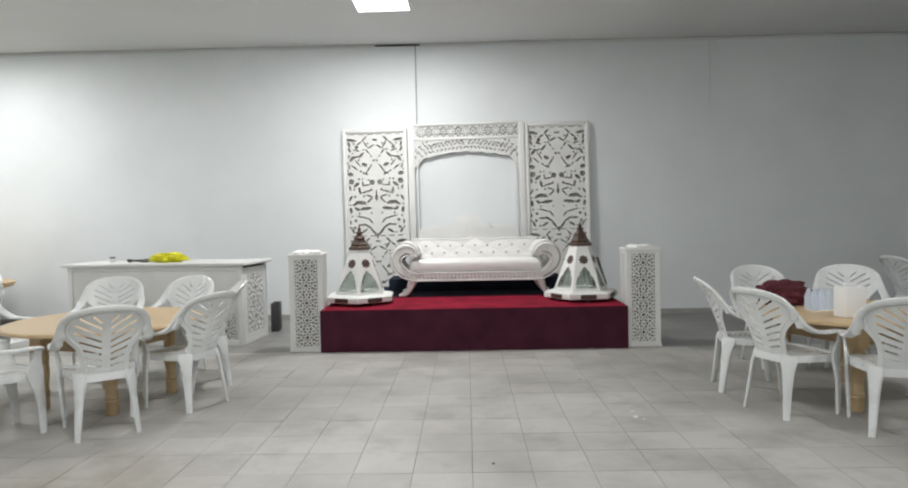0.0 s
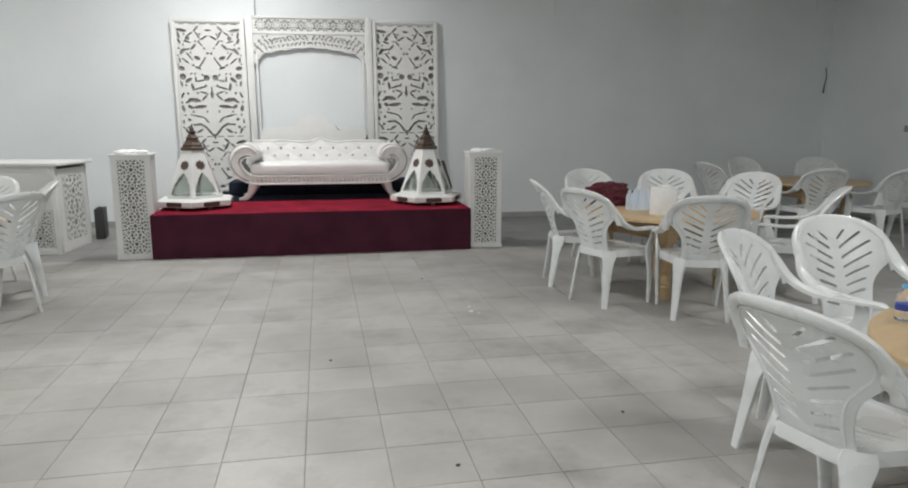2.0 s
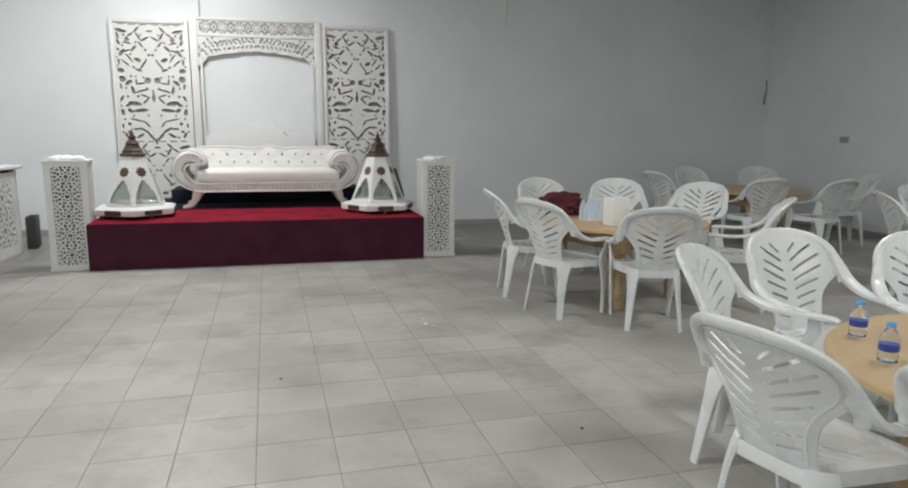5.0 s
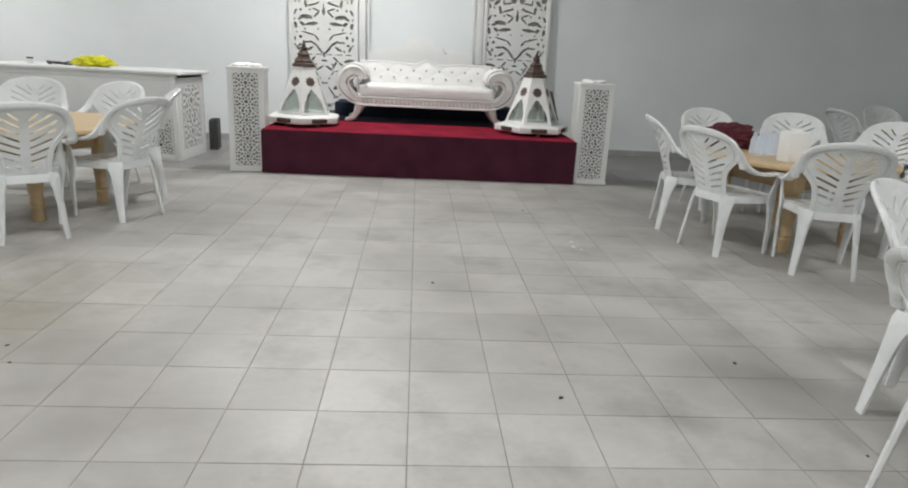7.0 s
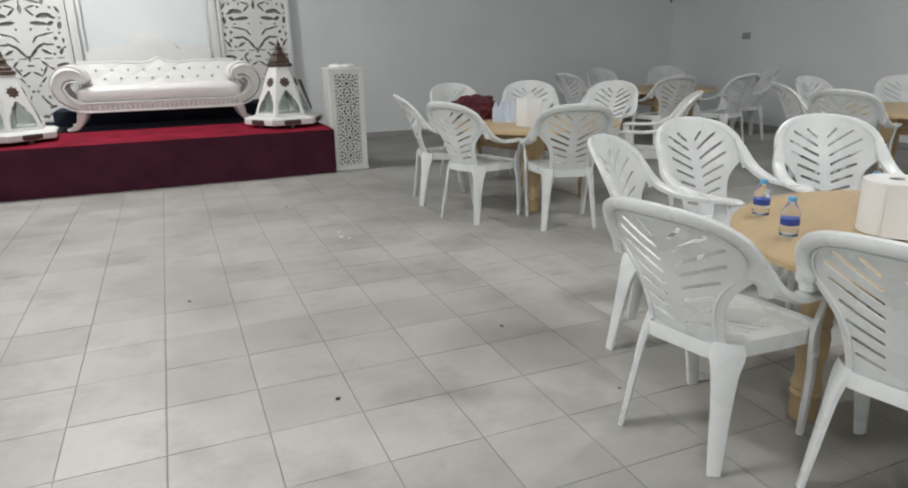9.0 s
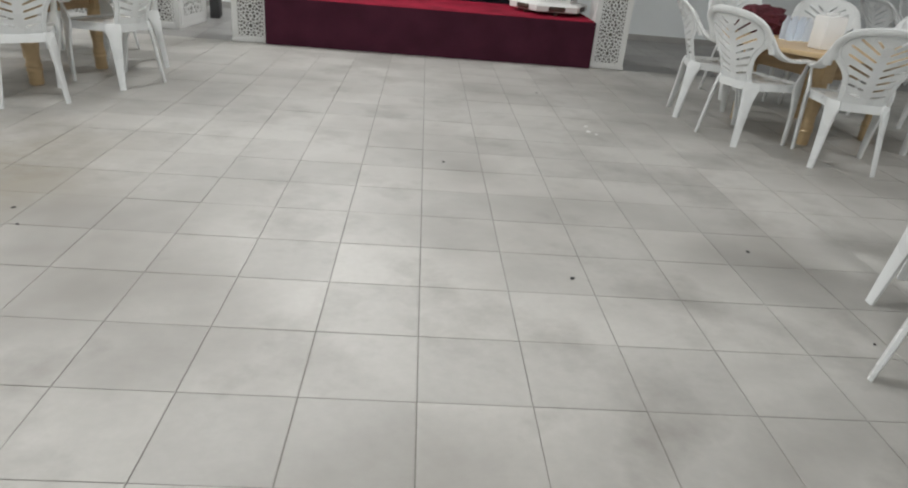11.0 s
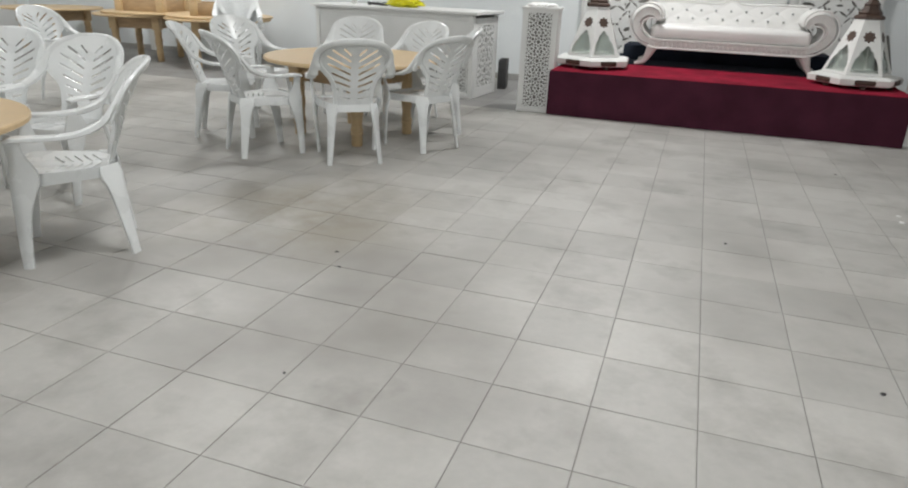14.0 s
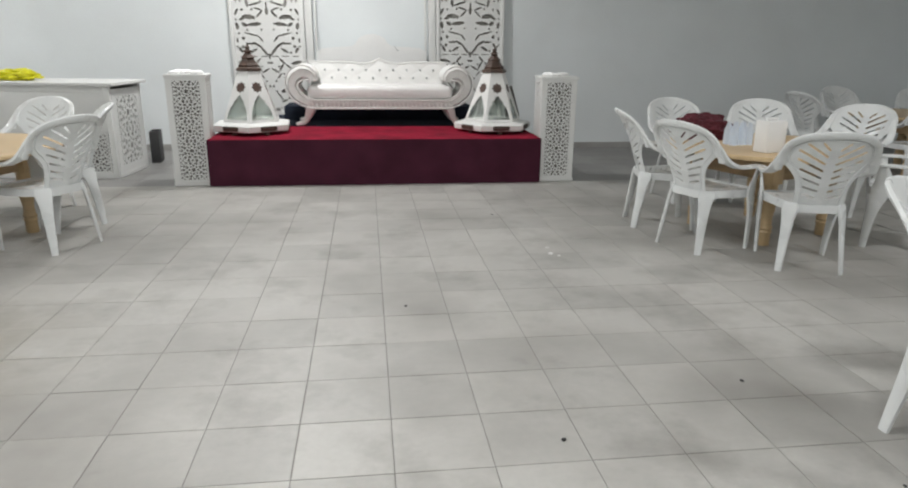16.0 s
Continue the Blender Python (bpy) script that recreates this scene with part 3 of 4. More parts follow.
SPRAY = [
    (0.155, 0.455, 0.085, 0.052, 25), (0.250, 0.430, 0.14, 0.022, 52), (0.100, 0.520, 0.18, 0.024, -54), (0.150, 0.580, 0.09, 0.030, 20),
    (0.300, 0.490, 0.12, 0.024, 40), (0.360, 0.585, 0.09, 0.060, 10), (0.375, 0.480, 0.08, 0.030, 85), (0.280, 0.735, 0.10, 0.050, -38),
    (0.140, 0.745, 0.13, 0.024, -8), (0.190, 0.720, 0.07, 0.024, 85), (0.370, 0.780, 0.08, 0.030, 80), (0.135, 0.835, 0.19, 0.026, -16),
    (0.235, 0.825, 0.11, 0.040, 80), (0.0, 0.860, 0.09, 0.022, 90), (0.0, 0.920, 0.10, 0.044, 90), (0.105, 0.895, 0.11, 0.024, 18)]
SCROLL = [
    (0.090, 0.955, 0.12, 0.028, -46), (0.370, 0.930, 0.09, 0.032, -62), (0.225, 0.990, 0.16, 0.058, 6), (0.300, 1.010, 0.09, 0.036, -20),
    (0.160, 1.078, 0.18, 0.048, -6), (0.280, 1.080, 0.08, 0.048, 35), (0.370, 1.100, 0.09, 0.048, 80), (0.200, 1.200, 0.20, 0.022, 14),
    (0.095, 1.250, 0.10, 0.024, 52), (0.380, 1.270, 0.06, 0.028, 90), (0.225, 1.310, 0.11, 0.028, 0), (0.135, 1.325, 0.14, 0.032, 32),
    (0.060, 1.400, 0.15, 0.034, 52), (0.0, 1.465, 0.08, 0.034, 90), (0.190, 1.395, 0.11, 0.036, -30), (0.345, 1.390, 0.09, 0.036, 60)]
ROUND = [(0.262, 0.205, 0.029), (0.022, 0.395, 0.016), (0.056, 0.705, 0.038), (0.350, 0.690, 0.040), (0.305, 1.245, 0.021), (0.318, 1.345, 0.020), (0.245, 0.655, 0.014), (0.375, 0.330, 0.016)]

BUD = [(0.105, 0.150, 0.013), (0.300, 0.155, 0.014), (0.320, 0.285, 0.013), (0.165, 0.240, 0.012), (0.060, 0.330, 0.013), (0.235, 0.385, 0.014), (0.395, 0.420, 0.012), (0.060, 0.455, 0.011), (0.210, 0.545, 0.015), (0.395, 0.530, 0.013),
       (0.105, 0.670, 0.012), (0.195, 0.655, 0.012), (0.315, 0.800, 0.014), (0.075, 0.800, 0.011), (0.180, 0.900, 0.014), (0.300, 0.905, 0.015), (0.160, 1.010, 0.012), (0.380, 1.020, 0.013), (0.075, 1.140, 0.012), (0.250, 1.145, 0.014), (0.355, 1.185, 0.014), (0.385, 1.345, 0.013), (0.265, 1.420, 0.014)]


def scroll_mask(width, height, cell, frame_w):
    """Floral scrollwork, mirrored about its middle: True where solid."""
    cols, rws = int(round(width / cell)), int(round(height / cell))
    Z, X = np.mgrid[0:rws, 0:cols] * cell + cell / 2
    X = np.abs(X - width / 2)
    V = height - Z
    hole = np.zeros(X.shape, bool)
    for drop in (0.0, 1.44):
        for x, v, length, w, a in BLOSSOM + SPRAY + SCROLL:
            hole |= vesica(X, V, x, v + drop, length, w * 0.98, -a)
        for x, v, r in ROUND + BUD:
            hole |= disc(X, V, x, v + drop, r)
    inside = (X < width / 2 - frame_w) & (Z > frame_w) & (Z < height - frame_w)
    return ~(hole & inside)


def star_mask(width, height, cell, frame_w, unit):
    """Pierced star-and-ring work between plain borders."""
    cols, rws = int(round(width / cell)), int(round(height / cell))
    Z, X = np.mgrid[0:rws, 0:cols] * cell + cell / 2
    Xc = X - width / 2
    k = max(1, round((height - 2 * frame_w) / unit))
    u = (height - 2 * frame_w) / k
    Zc = (Z - frame_w) % u - u / 2
    r, a = np.hypot(Xc, Zc), np.arctan2(Zc, Xc)
    hole = r < 0.10 * u
    hole |= (np.abs(r - 0.21 * u) < 0.05 * u) & (np.cos(8 * a) > -0.25)
    hole |= (np.abs(r - 0.355 * u) < 0.055 * u) & (np.cos(8 * a + math.pi) > -0.1)
    hole |= (np.abs(r - 0.50 * u) < 0.06 * u) & (np.cos(16 * a) > -0.2)
    hole |= (r > 0.59 * u) & (np.cos(10 * math.pi * Xc / u) * np.cos(10 * math.pi * Zc / u) > 0.1)
    inside = (np.abs(Xc) < width / 2 - frame_w) & (Z > frame_w) & (Z < height - frame_w)
    return ~(hole & inside)


# ---- screens and arch behind the sofa ----
SCREEN_Y = 7.79
def fret_screen(x0, x1, top, lean):
    t = thing("carved_screen", pose((x0 + x1) / 2, SCREEN_Y, SZ + 0.012, -1.2, lean, 0), "tall white fretwork screen with scroll and leaf cut-outs", "screen", "stage backdrop")
    w, hgt = x1 - x0, top - SZ - 0.012
    lattice_part("fretwork", scroll_mask(w - 0.08, hgt - 0.08, 0.006, 0.008), 0.006, 0.024, WHITE, t, pose(-w / 2 + 0.04, 0.01, 0.04))
    # added board whose grey replaces the shadow on the wall behind the fretwork
    part("shade_board", boxed(-w / 2 + 0.046, 0.040, 0.046, w / 2 - 0.046, 0.046, hgt - 0.046), HOLE_SHADE, t, "added grey-brown board in place of shade behind the cut-outs")
    for a in ((-w / 2, -0.012, 0, -w / 2 + 0.045, 0.05, hgt), (w / 2 - 0.045, -0.012, 0, w / 2, 0.05, hgt)):
        part("stile", boxed(*a, bevel=0.006), WHITE, t)
    for a in ((-w / 2 + 0.045, -0.009, 0, w / 2 - 0.045, 0.047, 0.045), (-w / 2 + 0.045, -0.009, hgt - 0.045, w / 2 - 0.045, 0.047, hgt)):
        part("rail", boxed(*a, bevel=0.005), WHITE, t)
    return t


fret_screen(-1.715, -0.80, 2.70, -0.8)
fret_screen(0.86, 1.755, 2.75, -0.4)
arch = thing("carved_arch", pose(0.03, SCREEN_Y, SZ + 0.012, -1.0, -0.6, 0), "white carved arch frame with a scalloped pierced header", "arch", "stage backdrop")
AW, AH = 1.56, 2.755 - SZ
for s in (-1, 1):
    part("post", boxed(s * AW / 2 - 0.045, 0.0, 0, s * AW / 2 + 0.045, 0.045, AH, bevel=0.006), WHITE, arch)
    part("post", boxed(s * (AW / 2 - 0.085) - 0.012, 0.005, 0, s * (AW / 2 - 0.085) + 0.012, 0.035, AH - 0.45, bevel=0.004), WHITE, arch)
cell = 0.006
cols, rws = int(1.47 / cell), int(0.60 / cell)
Z, X = np.mgrid[0:rws, 0:cols] * cell + cell / 2
Xc = X - 1.47 / 2
edge = np.abs(Xc) / 0.735
low = 0.215 - 0.105 * edge ** 1.5 - 0.10 * np.clip((edge - 0.80) / 0.20, 0, 1) - 0.020 * np.abs(np.sin(np.abs(Xc) * 15.5)) - 0.007 * np.abs(np.cos(Xc * 48))
solid = Z > low
hole = np.zeros(X.shape, bool)
# upper band: a row of rosettes between small diamonds
for k in range(7):
    cx = -0.63 + 0.21 * k
    r, ang = np.hypot(Xc - cx, Z - 0.485), np.arctan2(Z - 0.485, Xc - cx)
    hole |= (np.abs(r - 0.064) < 0.013) & (np.cos(10 * ang) > -0.35)
    hole |= (np.abs(r - 0.036) < 0.006) & (np.cos(8 * ang) > -0.2)
    for dx, dz, a in ((0.105, 0.062, 0), (0.105, -0.062, 0), (0.105, 0.0, 90), (0.080, 0.035, 50), (0.130, 0.035, -50), (0.080, -0.035, -50), (0.130, -0.035, 50)):
        hole |= vesica(Xc, Z, cx + dx, 0.485 + dz, 0.052, 0.024, a)
# valance: leafy cut-outs that follow its scalloped edge
leaf = random.Random(12)
for k in range(26):
    for j in range(4):
        cx, up = 0.015 + 0.028 * k, 0.045 + 0.048 * j + 0.012 * (k % 2)
        base = 0.215 - 0.105 * (cx / 0.735) ** 1.5 - 0.10 * max(0.0, (cx / 0.735 - 0.80) / 0.20)
        if base + up < 0.355 and (k + j) % 2 == 0:
            hole |= vesica(np.abs(Xc), Z, cx + leaf.uniform(-0.006, 0.006), base + up, leaf.uniform(0.046, 0.066), leaf.uniform(0.019, 0.030), leaf.choice((-60, -35, 30, 65, 85)))
band = (Z > 0.368) & (Z < 0.395)
lattice_part("header", solid & ~(hole & ~band & (Z < 0.575)), cell, 0.018, WHITE, arch, pose(-1.47 / 2, 0.012, AH - 0.60))
# added sheet in the header's outline, its grey painting the shade in the holes
lattice_part("header_shade", solid & (Z > low + 0.015), cell, 0.004, GREY, arch, pose(-1.47 / 2, 0.036, AH - 0.60), "added grey sheet in place of shade behind the header's cut-outs")
part("rail", boxed(-0.735, -0.004, AH - 0.03, 0.735, 0.04, AH, bevel=0.004), WHITE, arch)
part("rail", boxed(-0.735, 0.0, AH - 0.232, 0.735, 0.034, AH - 0.207, bevel=0.004), WHITE, arch)
# low headboard with a domed crest between the posts
outline = [(-0.70, 0.0), (0.70, 0.0), (0.70, 0.80)] + [(float(a), float(b)) for a, b in spline([(0.62, 0.845), (0.45, 0.86), (0.27, 0.87), (0.2, 0.91), (0.15, 0.98), (0, 1.02), (-0.15, 0.98), (-0.2, 0.91), (-0.27, 0.87), (-0.45, 0.86), (-0.62, 0.845)], 40)] + [(-0.70, 0.80)]
part("headboard", pierced(outline, [], 0.03), PAPER, arch, "low white headboard with a domed crest", smooth=False)


# ---- sofa ----
sofa = thing("wedding_sofa", pose(0.10, 6.50, SZ + 0.012), "white buttoned sofa with big scroll arms and curved legs", "sofa")
part("seat_cushion", boxed(-0.815, 0.0, 0.295, 0.815, 0.62, 0.442, bevel=0.05, seg=5), LEATHER, sofa, "smooth white seat cushion")
part("seat_rail", boxed(-0.82, -0.005, 0.185, 0.82, 0.60, 0.293, bevel=0.018), WHITE_WARM, sofa, "carved white rail")
for z in (0.196, 0.284):
    part("moulding", sweep([(-0.80, -0.012, z, 0.010, 0.010), (0, -0.012, z, 0.010, 0.010), (0.80, -0.012, z, 0.010, 0.010)], 6, (0, 0, 1)), WHITE_WARM, sofa)
# carved beads along the rail
for k in range(33):
    bm = bmesh.new()
    bmesh.ops.create_icosphere(bm, subdivisions=2, radius=0.02)
    bmesh.ops.scale(bm, vec=(1.0, 0.4, 1.25), verts=bm.verts)
    bmesh.ops.translate(bm, vec=(-0.768 + 0.048 * k, -0.008, 0.24), verts=bm.verts)
    part("carving", bm, WHITE_WARM, sofa)
# scroll arms: a thick carved volute that rises out of the rail and rolls over towards the seat
for s in (-1, 1):
    path = [(0.66, 0.238, 0.050), (0.76, 0.246, 0.055), (0.865, 0.285, 0.064), (0.945, 0.355, 0.072), (0.980, 0.445, 0.080), (0.950, 0.530, 0.088), (0.880, 0.578, 0.093), (0.805, 0.572, 0.086), (0.755, 0.530, 0.062), (0.752, 0.488, 0.026)]
    arm = part("scroll_arm", sweep([(s * x, 0.30, z, 0.31, h) for x, z, h in path], 48, (0, 1, 0), round_=0.6, section=12), WHITE_WARM, sofa, "carved white scroll arm")
    line = spline(path, 40)
    for side in (-1, 1):
        edge = []
        for k, (x, z, h) in enumerate(line):
            d = np.array(line[min(k + 1, 39)][:2]) - np.array(line[max(k - 1, 0)][:2])
            d = d / np.hypot(*d)
            edge.append((s * (x - side * d[1] * h * 0.86), -0.012, z + side * d[0] * h * 0.86, 0.009, 0.009))
        part("piping", sweep(edge[4:], 60, (0, 1, 0), section=6), WHITE_WARM, arm, "raised edge of the scroll")
    for y in (0.05, 0.54):
        part("leg", sweep([(s * 0.77, y, 0.22, 0.06, 0.06), (s * 0.80, y, 0.15, 0.05, 0.048), (s * 0.825, y, 0.085, 0.04, 0.036), (s * 0.87, y, 0.035, 0.036, 0.030), (s * 0.95, y, 0.016, 0.034, 0.018)], 14, (0, 1, 0)), WHITE_WARM, sofa, "curved white cabriole leg")


def sofa_top(x):
    """Height of the back's upper edge: level, with a small crest in the middle."""
    return 0.672 - 0.016 * math.exp(-((abs(x) - 0.22) / 0.12) ** 2) + 0.040 * math.exp(-(x / 0.06) ** 2)


# buttoned back: one quilted sheet with a shaped top
bm = bmesh.new()
nx, nz = 96, 26
grid = []
for j in range(nz + 1):
    row = []
    for k in range(nx + 1):
        x = -0.80 + 1.6 * k / nx
        top = sofa_top(x)
        z = 0.40 + (top - 0.40) * j / nz
        u, v = x / 0.16, (z - 0.51) / 0.09
        quilt = abs(math.sin(math.pi * (u + v) / 2)) * abs(math.sin(math.pi * (u - v) / 2))
        row.append(bm.verts.new((x, 0.52 + 0.28 * (z - 0.5) - 0.010 * quilt ** 0.5, z)))
    grid.append(row)
for a, b in zip(grid, grid[1:]):
    for k in range(nx):
        bm.faces.new((a[k], a[k + 1], b[k + 1], b[k]))
r = bmesh.ops.extrude_face_region(bm, geom=bm.faces[:])
bmesh.ops.translate(bm, vec=(0, 0.09, 0), verts=[v for v in r["geom"] if isinstance(v, bmesh.types.BMVert)])
back = part("backrest", bm, LEATHER, sofa, "white buttoned backrest")
for row, z in enumerate((0.51, 0.60)):
    for k in range(9):
        x = -0.72 + 0.16 * k + (0.08 if row else 0)
        bm = bmesh.new()
        bmesh.ops.create_icosphere(bm, subdivisions=2, radius=0.013)
        bmesh.ops.translate(bm, vec=(x, 0.508 + 0.28 * (z - 0.5), z), verts=bm.verts)
        part("button", bm, GREY, back, "small grey upholstery button")
rail = [(x, 0.615, sofa_top(x) + 0.012, 0.035, 0.014) for x in np.linspace(-0.82, 0.82, 41)]
part("top_rail", sweep(rail, 80, (0, 1, 0)), WHITE_WARM, sofa, "carved white top rail")


# ---- pillars ----
def fret_pillar(x, y, turn):
    t = thing("pierced_pillar", pose(x, y, 0, 0, 0, turn), "square white pedestal with pierced star panels", "pedestal", "pierced pedestals")
    w, hgt = 0.362, 1.06
    for a in range(4):
        q = pose(0, 0, 0, 0, 0, 90 * a)
        lattice_part("panel", star_mask(w - 0.012, hgt - 0.02, 0.005, 0.052, 0.205), 0.005, 0.012, WHITE, t, q @ pose(-w / 2 + 0.006, -w / 2, 0.01))
    # added dark block: stands in for the shade inside the hollow pedestal
    part("shade_block", boxed(-w / 2 + 0.03, -w / 2 + 0.03, 0.031, w / 2 - 0.03, w / 2 - 0.03, hgt - 0.031), DARK_INSIDE, t, "added dark block in place of the shade behind the cut-outs")
    part("base", boxed(-w / 2 - 0.008, -w / 2 - 0.008, 0, w / 2 + 0.008, w / 2 + 0.008, 0.03, bevel=0.005), WHITE, t)
    part("cap", boxed(-w / 2 - 0.010, -w / 2 - 0.010, hgt - 0.03, w / 2 + 0.010, w / 2 + 0.010, hgt, bevel=0.006), WHITE, t)
    bm = bmesh.new()
    rnd = random.Random(int(x * 10))
    for k in range(14):
        r = bmesh.ops.create_icosphere(bm, subdivisions=2, radius=rnd.uniform(0.025, 0.045))
        bmesh.ops.scale(bm, vec=(1.4, 1.2, 0.6), verts=r["verts"])
        bmesh.ops.translate(bm, vec=(rnd.uniform(-0.13, 0.13), rnd.uniform(-0.13, 0.13), hgt + 0.012), verts=r["verts"])
    part("trimming", bm, PAPER, t, "crumpled white cloth trimming on top")
    return t


fret_pillar(-1.765, 5.68, 5)
fret_pillar(1.885, 5.69, -3)


# ---- lanterns ----
def lantern(x, y, turn, label):
    t = thing("moroccan_lantern", pose(x, y, SZ + 0.008, 0, 0, turn), label, "lantern", "stage lanterns")
    part("base", lathe([(0.36, 0.026), (0.415, 0.034), (0.425, 0.042), (0.425, 0.092), (0.40, 0.106), (0.31, 0.118), (0.30, 0.125)], 6), WHITE, t, smooth=False)
    for k in range(6):
        a = radians(60 * k + 30)
        q = pose(0.370 * math.cos(a), 0.370 * math.sin(a), 0.067, 0, 0, 60 * k + 120)
        bm = boxed(-0.088, -0.006, -0.023, 0.088, 0.006, 0.023, bevel=0.012)
        ob = part("inlay", bm, BROWN, t, "brown inlay")
        ob.matrix_basis = q
        foot = boxed(-0.02, -0.02, 0.0, 0.02, 0.02, 0.035)
        bmesh.ops.translate(foot, vec=(0.32 * math.cos(a), 0.32 * math.sin(a), 0), verts=foot.verts)
        part("foot", foot, BROWN, t)
    z0, z1, r0, r1 = 0.125, 0.62, 0.31, 0.12
    for k in range(6):
        a0, a1 = radians(60 * k), radians(60 * k + 60)
        p = [Vector((r * math.cos(a), r * math.sin(a), z)) for r, a, z in ((r0, a0, z0), (r0, a1, z0), (r1, a1, z1), (r1, a0, z1))]
        # pierced trapezium: an arched window below, a flower hole above
        mid, up = (p[0] + p[1]) / 2, ((p[2] + p[3]) / 2 - (p[0] + p[1]) / 2)
        hgt = up.length
        up.normalize()
        across = (p[1] - p[0]).normalized()
        out = across.cross(up)
        win = [(-0.120, 0.022), (0.120, 0.022), (0.108, 0.10), (0.088, 0.155), (0.062, 0.180), (0.058, 0.215), (0.030, 0.235), (0.022, 0.258), (0.0, 0.275), (-0.022, 0.258), (-0.030, 0.235), (-0.058, 0.215), (-0.062, 0.180), (-0.088, 0.155), (-0.108, 0.10)]
        flower = [((0.050 + 0.009 * math.cos(8 * b)) * math.cos(b), 0.355 + (0.050 + 0.009 * math.cos(8 * b)) * math.sin(b)) for b in np.linspace(0, 2 * math.pi, 33)[:-1]]
        bm = pierced([(-r0 / 2, 0), (r0 / 2, 0), (r1 / 2, hgt), (-r1 / 2, hgt)], [win, flower], 0.012)
        for v in bm.verts:
            v.co = mid + across * v.co.x + up * v.co.z - out * v.co.y
        panel = part("side_panel", bm, WHITE, t, smooth=False)
        bm = bmesh.new()
        for b in np.linspace(0, 2 * math.pi, 33)[:-1]:
            rr = 0.053 + 0.009 * math.cos(8 * b)
            bm.verts.new(mid + across * (rr * math.cos(b)) + up * (0.355 + rr * math.sin(b)) - out * 0.001)
        bm.faces.new(bm.verts)
        r = bmesh.ops.extrude_face_region(bm, geom=bm.faces[:])
        bmesh.ops.translate(bm, vec=-out * 0.008, verts=[v for v in r["geom"] if isinstance(v, bmesh.types.BMVert)])
        part("flower", bm, BROWN, panel, "dark brown flower rosette", smooth=False)
        bm = bmesh.new()
        vs = [bm.verts.new(mid + across * a + up * b - out * 0.016) for a, b in ((-0.13, 0.012), (0.13, 0.012), (0.085, 0.285), (-0.085, 0.285))]
        bm.faces.new(vs)
        r = bmesh.ops.extrude_face_region(bm, geom=bm.faces[:])
        bmesh.ops.translate(bm, vec=-out * 0.003, verts=[v for v in r["geom"] if isinstance(v, bmesh.types.BMVert)])
        pane = part("pane", bm, PANE, panel, "greenish glass pane", smooth=False)
        pane.visible_shadow = False
    part("roof", lathe([(0.122, 0.615), (0.136, 0.622), (0.132, 0.645), (0.102, 0.66), (0.108, 0.675), (0.084, 0.70), (0.066, 0.735), (0.074, 0.748), (0.048, 0.775), (0.026, 0.80)], 6), BROWN, t, "dark brown stepped roof", smooth=False)
    part("finial", lathe([(0.024, 0.79), (0.042, 0.805), (0.038, 0.82), (0.016, 0.83), (0.026, 0.845), (0.010, 0.865), (0.004, 0.895)], 12), BROWN, t)
    return t


lantern(-1.245, 6.02, 34, "white hexagonal lantern with dark brown roof and rosettes")
right_lantern = lantern(1.295, 6.04, 4, "white hexagonal lantern with dark brown roof and rosettes, slightly turned")

bm = pierced([(-0.13, 0), (0.13, 0), (0.075, 0.34), (-0.075, 0.34)], [[(-0.085, 0.03), (0.085, 0.03), (0.07, 0.13), (0.03, 0.20), (0.0, 0.23), (-0.03, 0.20), (-0.07, 0.13)]], 0.012)
door = part("door", bm, DARK_INSIDE, right_lantern, "grey inner face of the lantern's open door", smooth=False)
door.matrix_basis = pose(0.29, 0.20, 0.135, -14, 0, 40)
hook = [(0.315, 7.765, 1.345, 0.003, 0.003), (0.325, 7.76, 1.315, 0.004, 0.004), (0.345, 7.765, 1.29, 0.004, 0.004), (0.372, 7.77, 1.277, 0.003, 0.003)]
tagged(new("cable_end", mesh_of("cable_end", sweep(hook, 10), GREY)), "short grey cable end hooked on the headboard", "cable")


# ---- desk ----
desk = thing("white_counter", pose(-2.585, 5.9, 0, 0, 0, -6.0), "long white counter with pierced front and side panels", "counter")
DW, DD, DH = 2.15, 0.72, 0.96
part("worktop", boxed(-DW - 0.05, -0.05, DH - 0.035, 0.06, DD + 0.04, DH, bevel=0.008), WHITE, desk, "flat white top")
# added dark block that paints the shade inside the counter
part("core", boxed(-DW + 0.04, 0.05, 0.02, -0.04, DD - 0.05, DH - 0.06), DARK_INSIDE, desk, "added dark block in place of the shade behind the cut-outs")
part("upper_panel", boxed(-DW + 0.055, 0.010, 0.47, -0.055, 0.03, 0.86, bevel=0.003), WHITE, desk, "plain white upper panel")
m = np.tile(star_mask(0.288, 0.40, 0.006, 0.014, 0.185), (1, 7))
lattice_part("front_panel", m, 0.006, 0.012, WHITE, desk, pose(-DW + 0.066, 0.014, 0.066), "white front with star cut-outs")
bm = bmesh.new()
for a in ((-DW, 0, 0, -DW + 0.055, 0.05, DH - 0.035), (-0.055, 0, 0, 0, 0.05, DH - 0.035), (-DW + 0.055, 0.002, 0, -0.055, 0.05, 0.066), (-DW + 0.055, 0.002, 0.86, -0.055, 0.05, DH - 0.036)):
    box(bm, *a, bevel=0.004)
part("frame", bm, WHITE, desk)
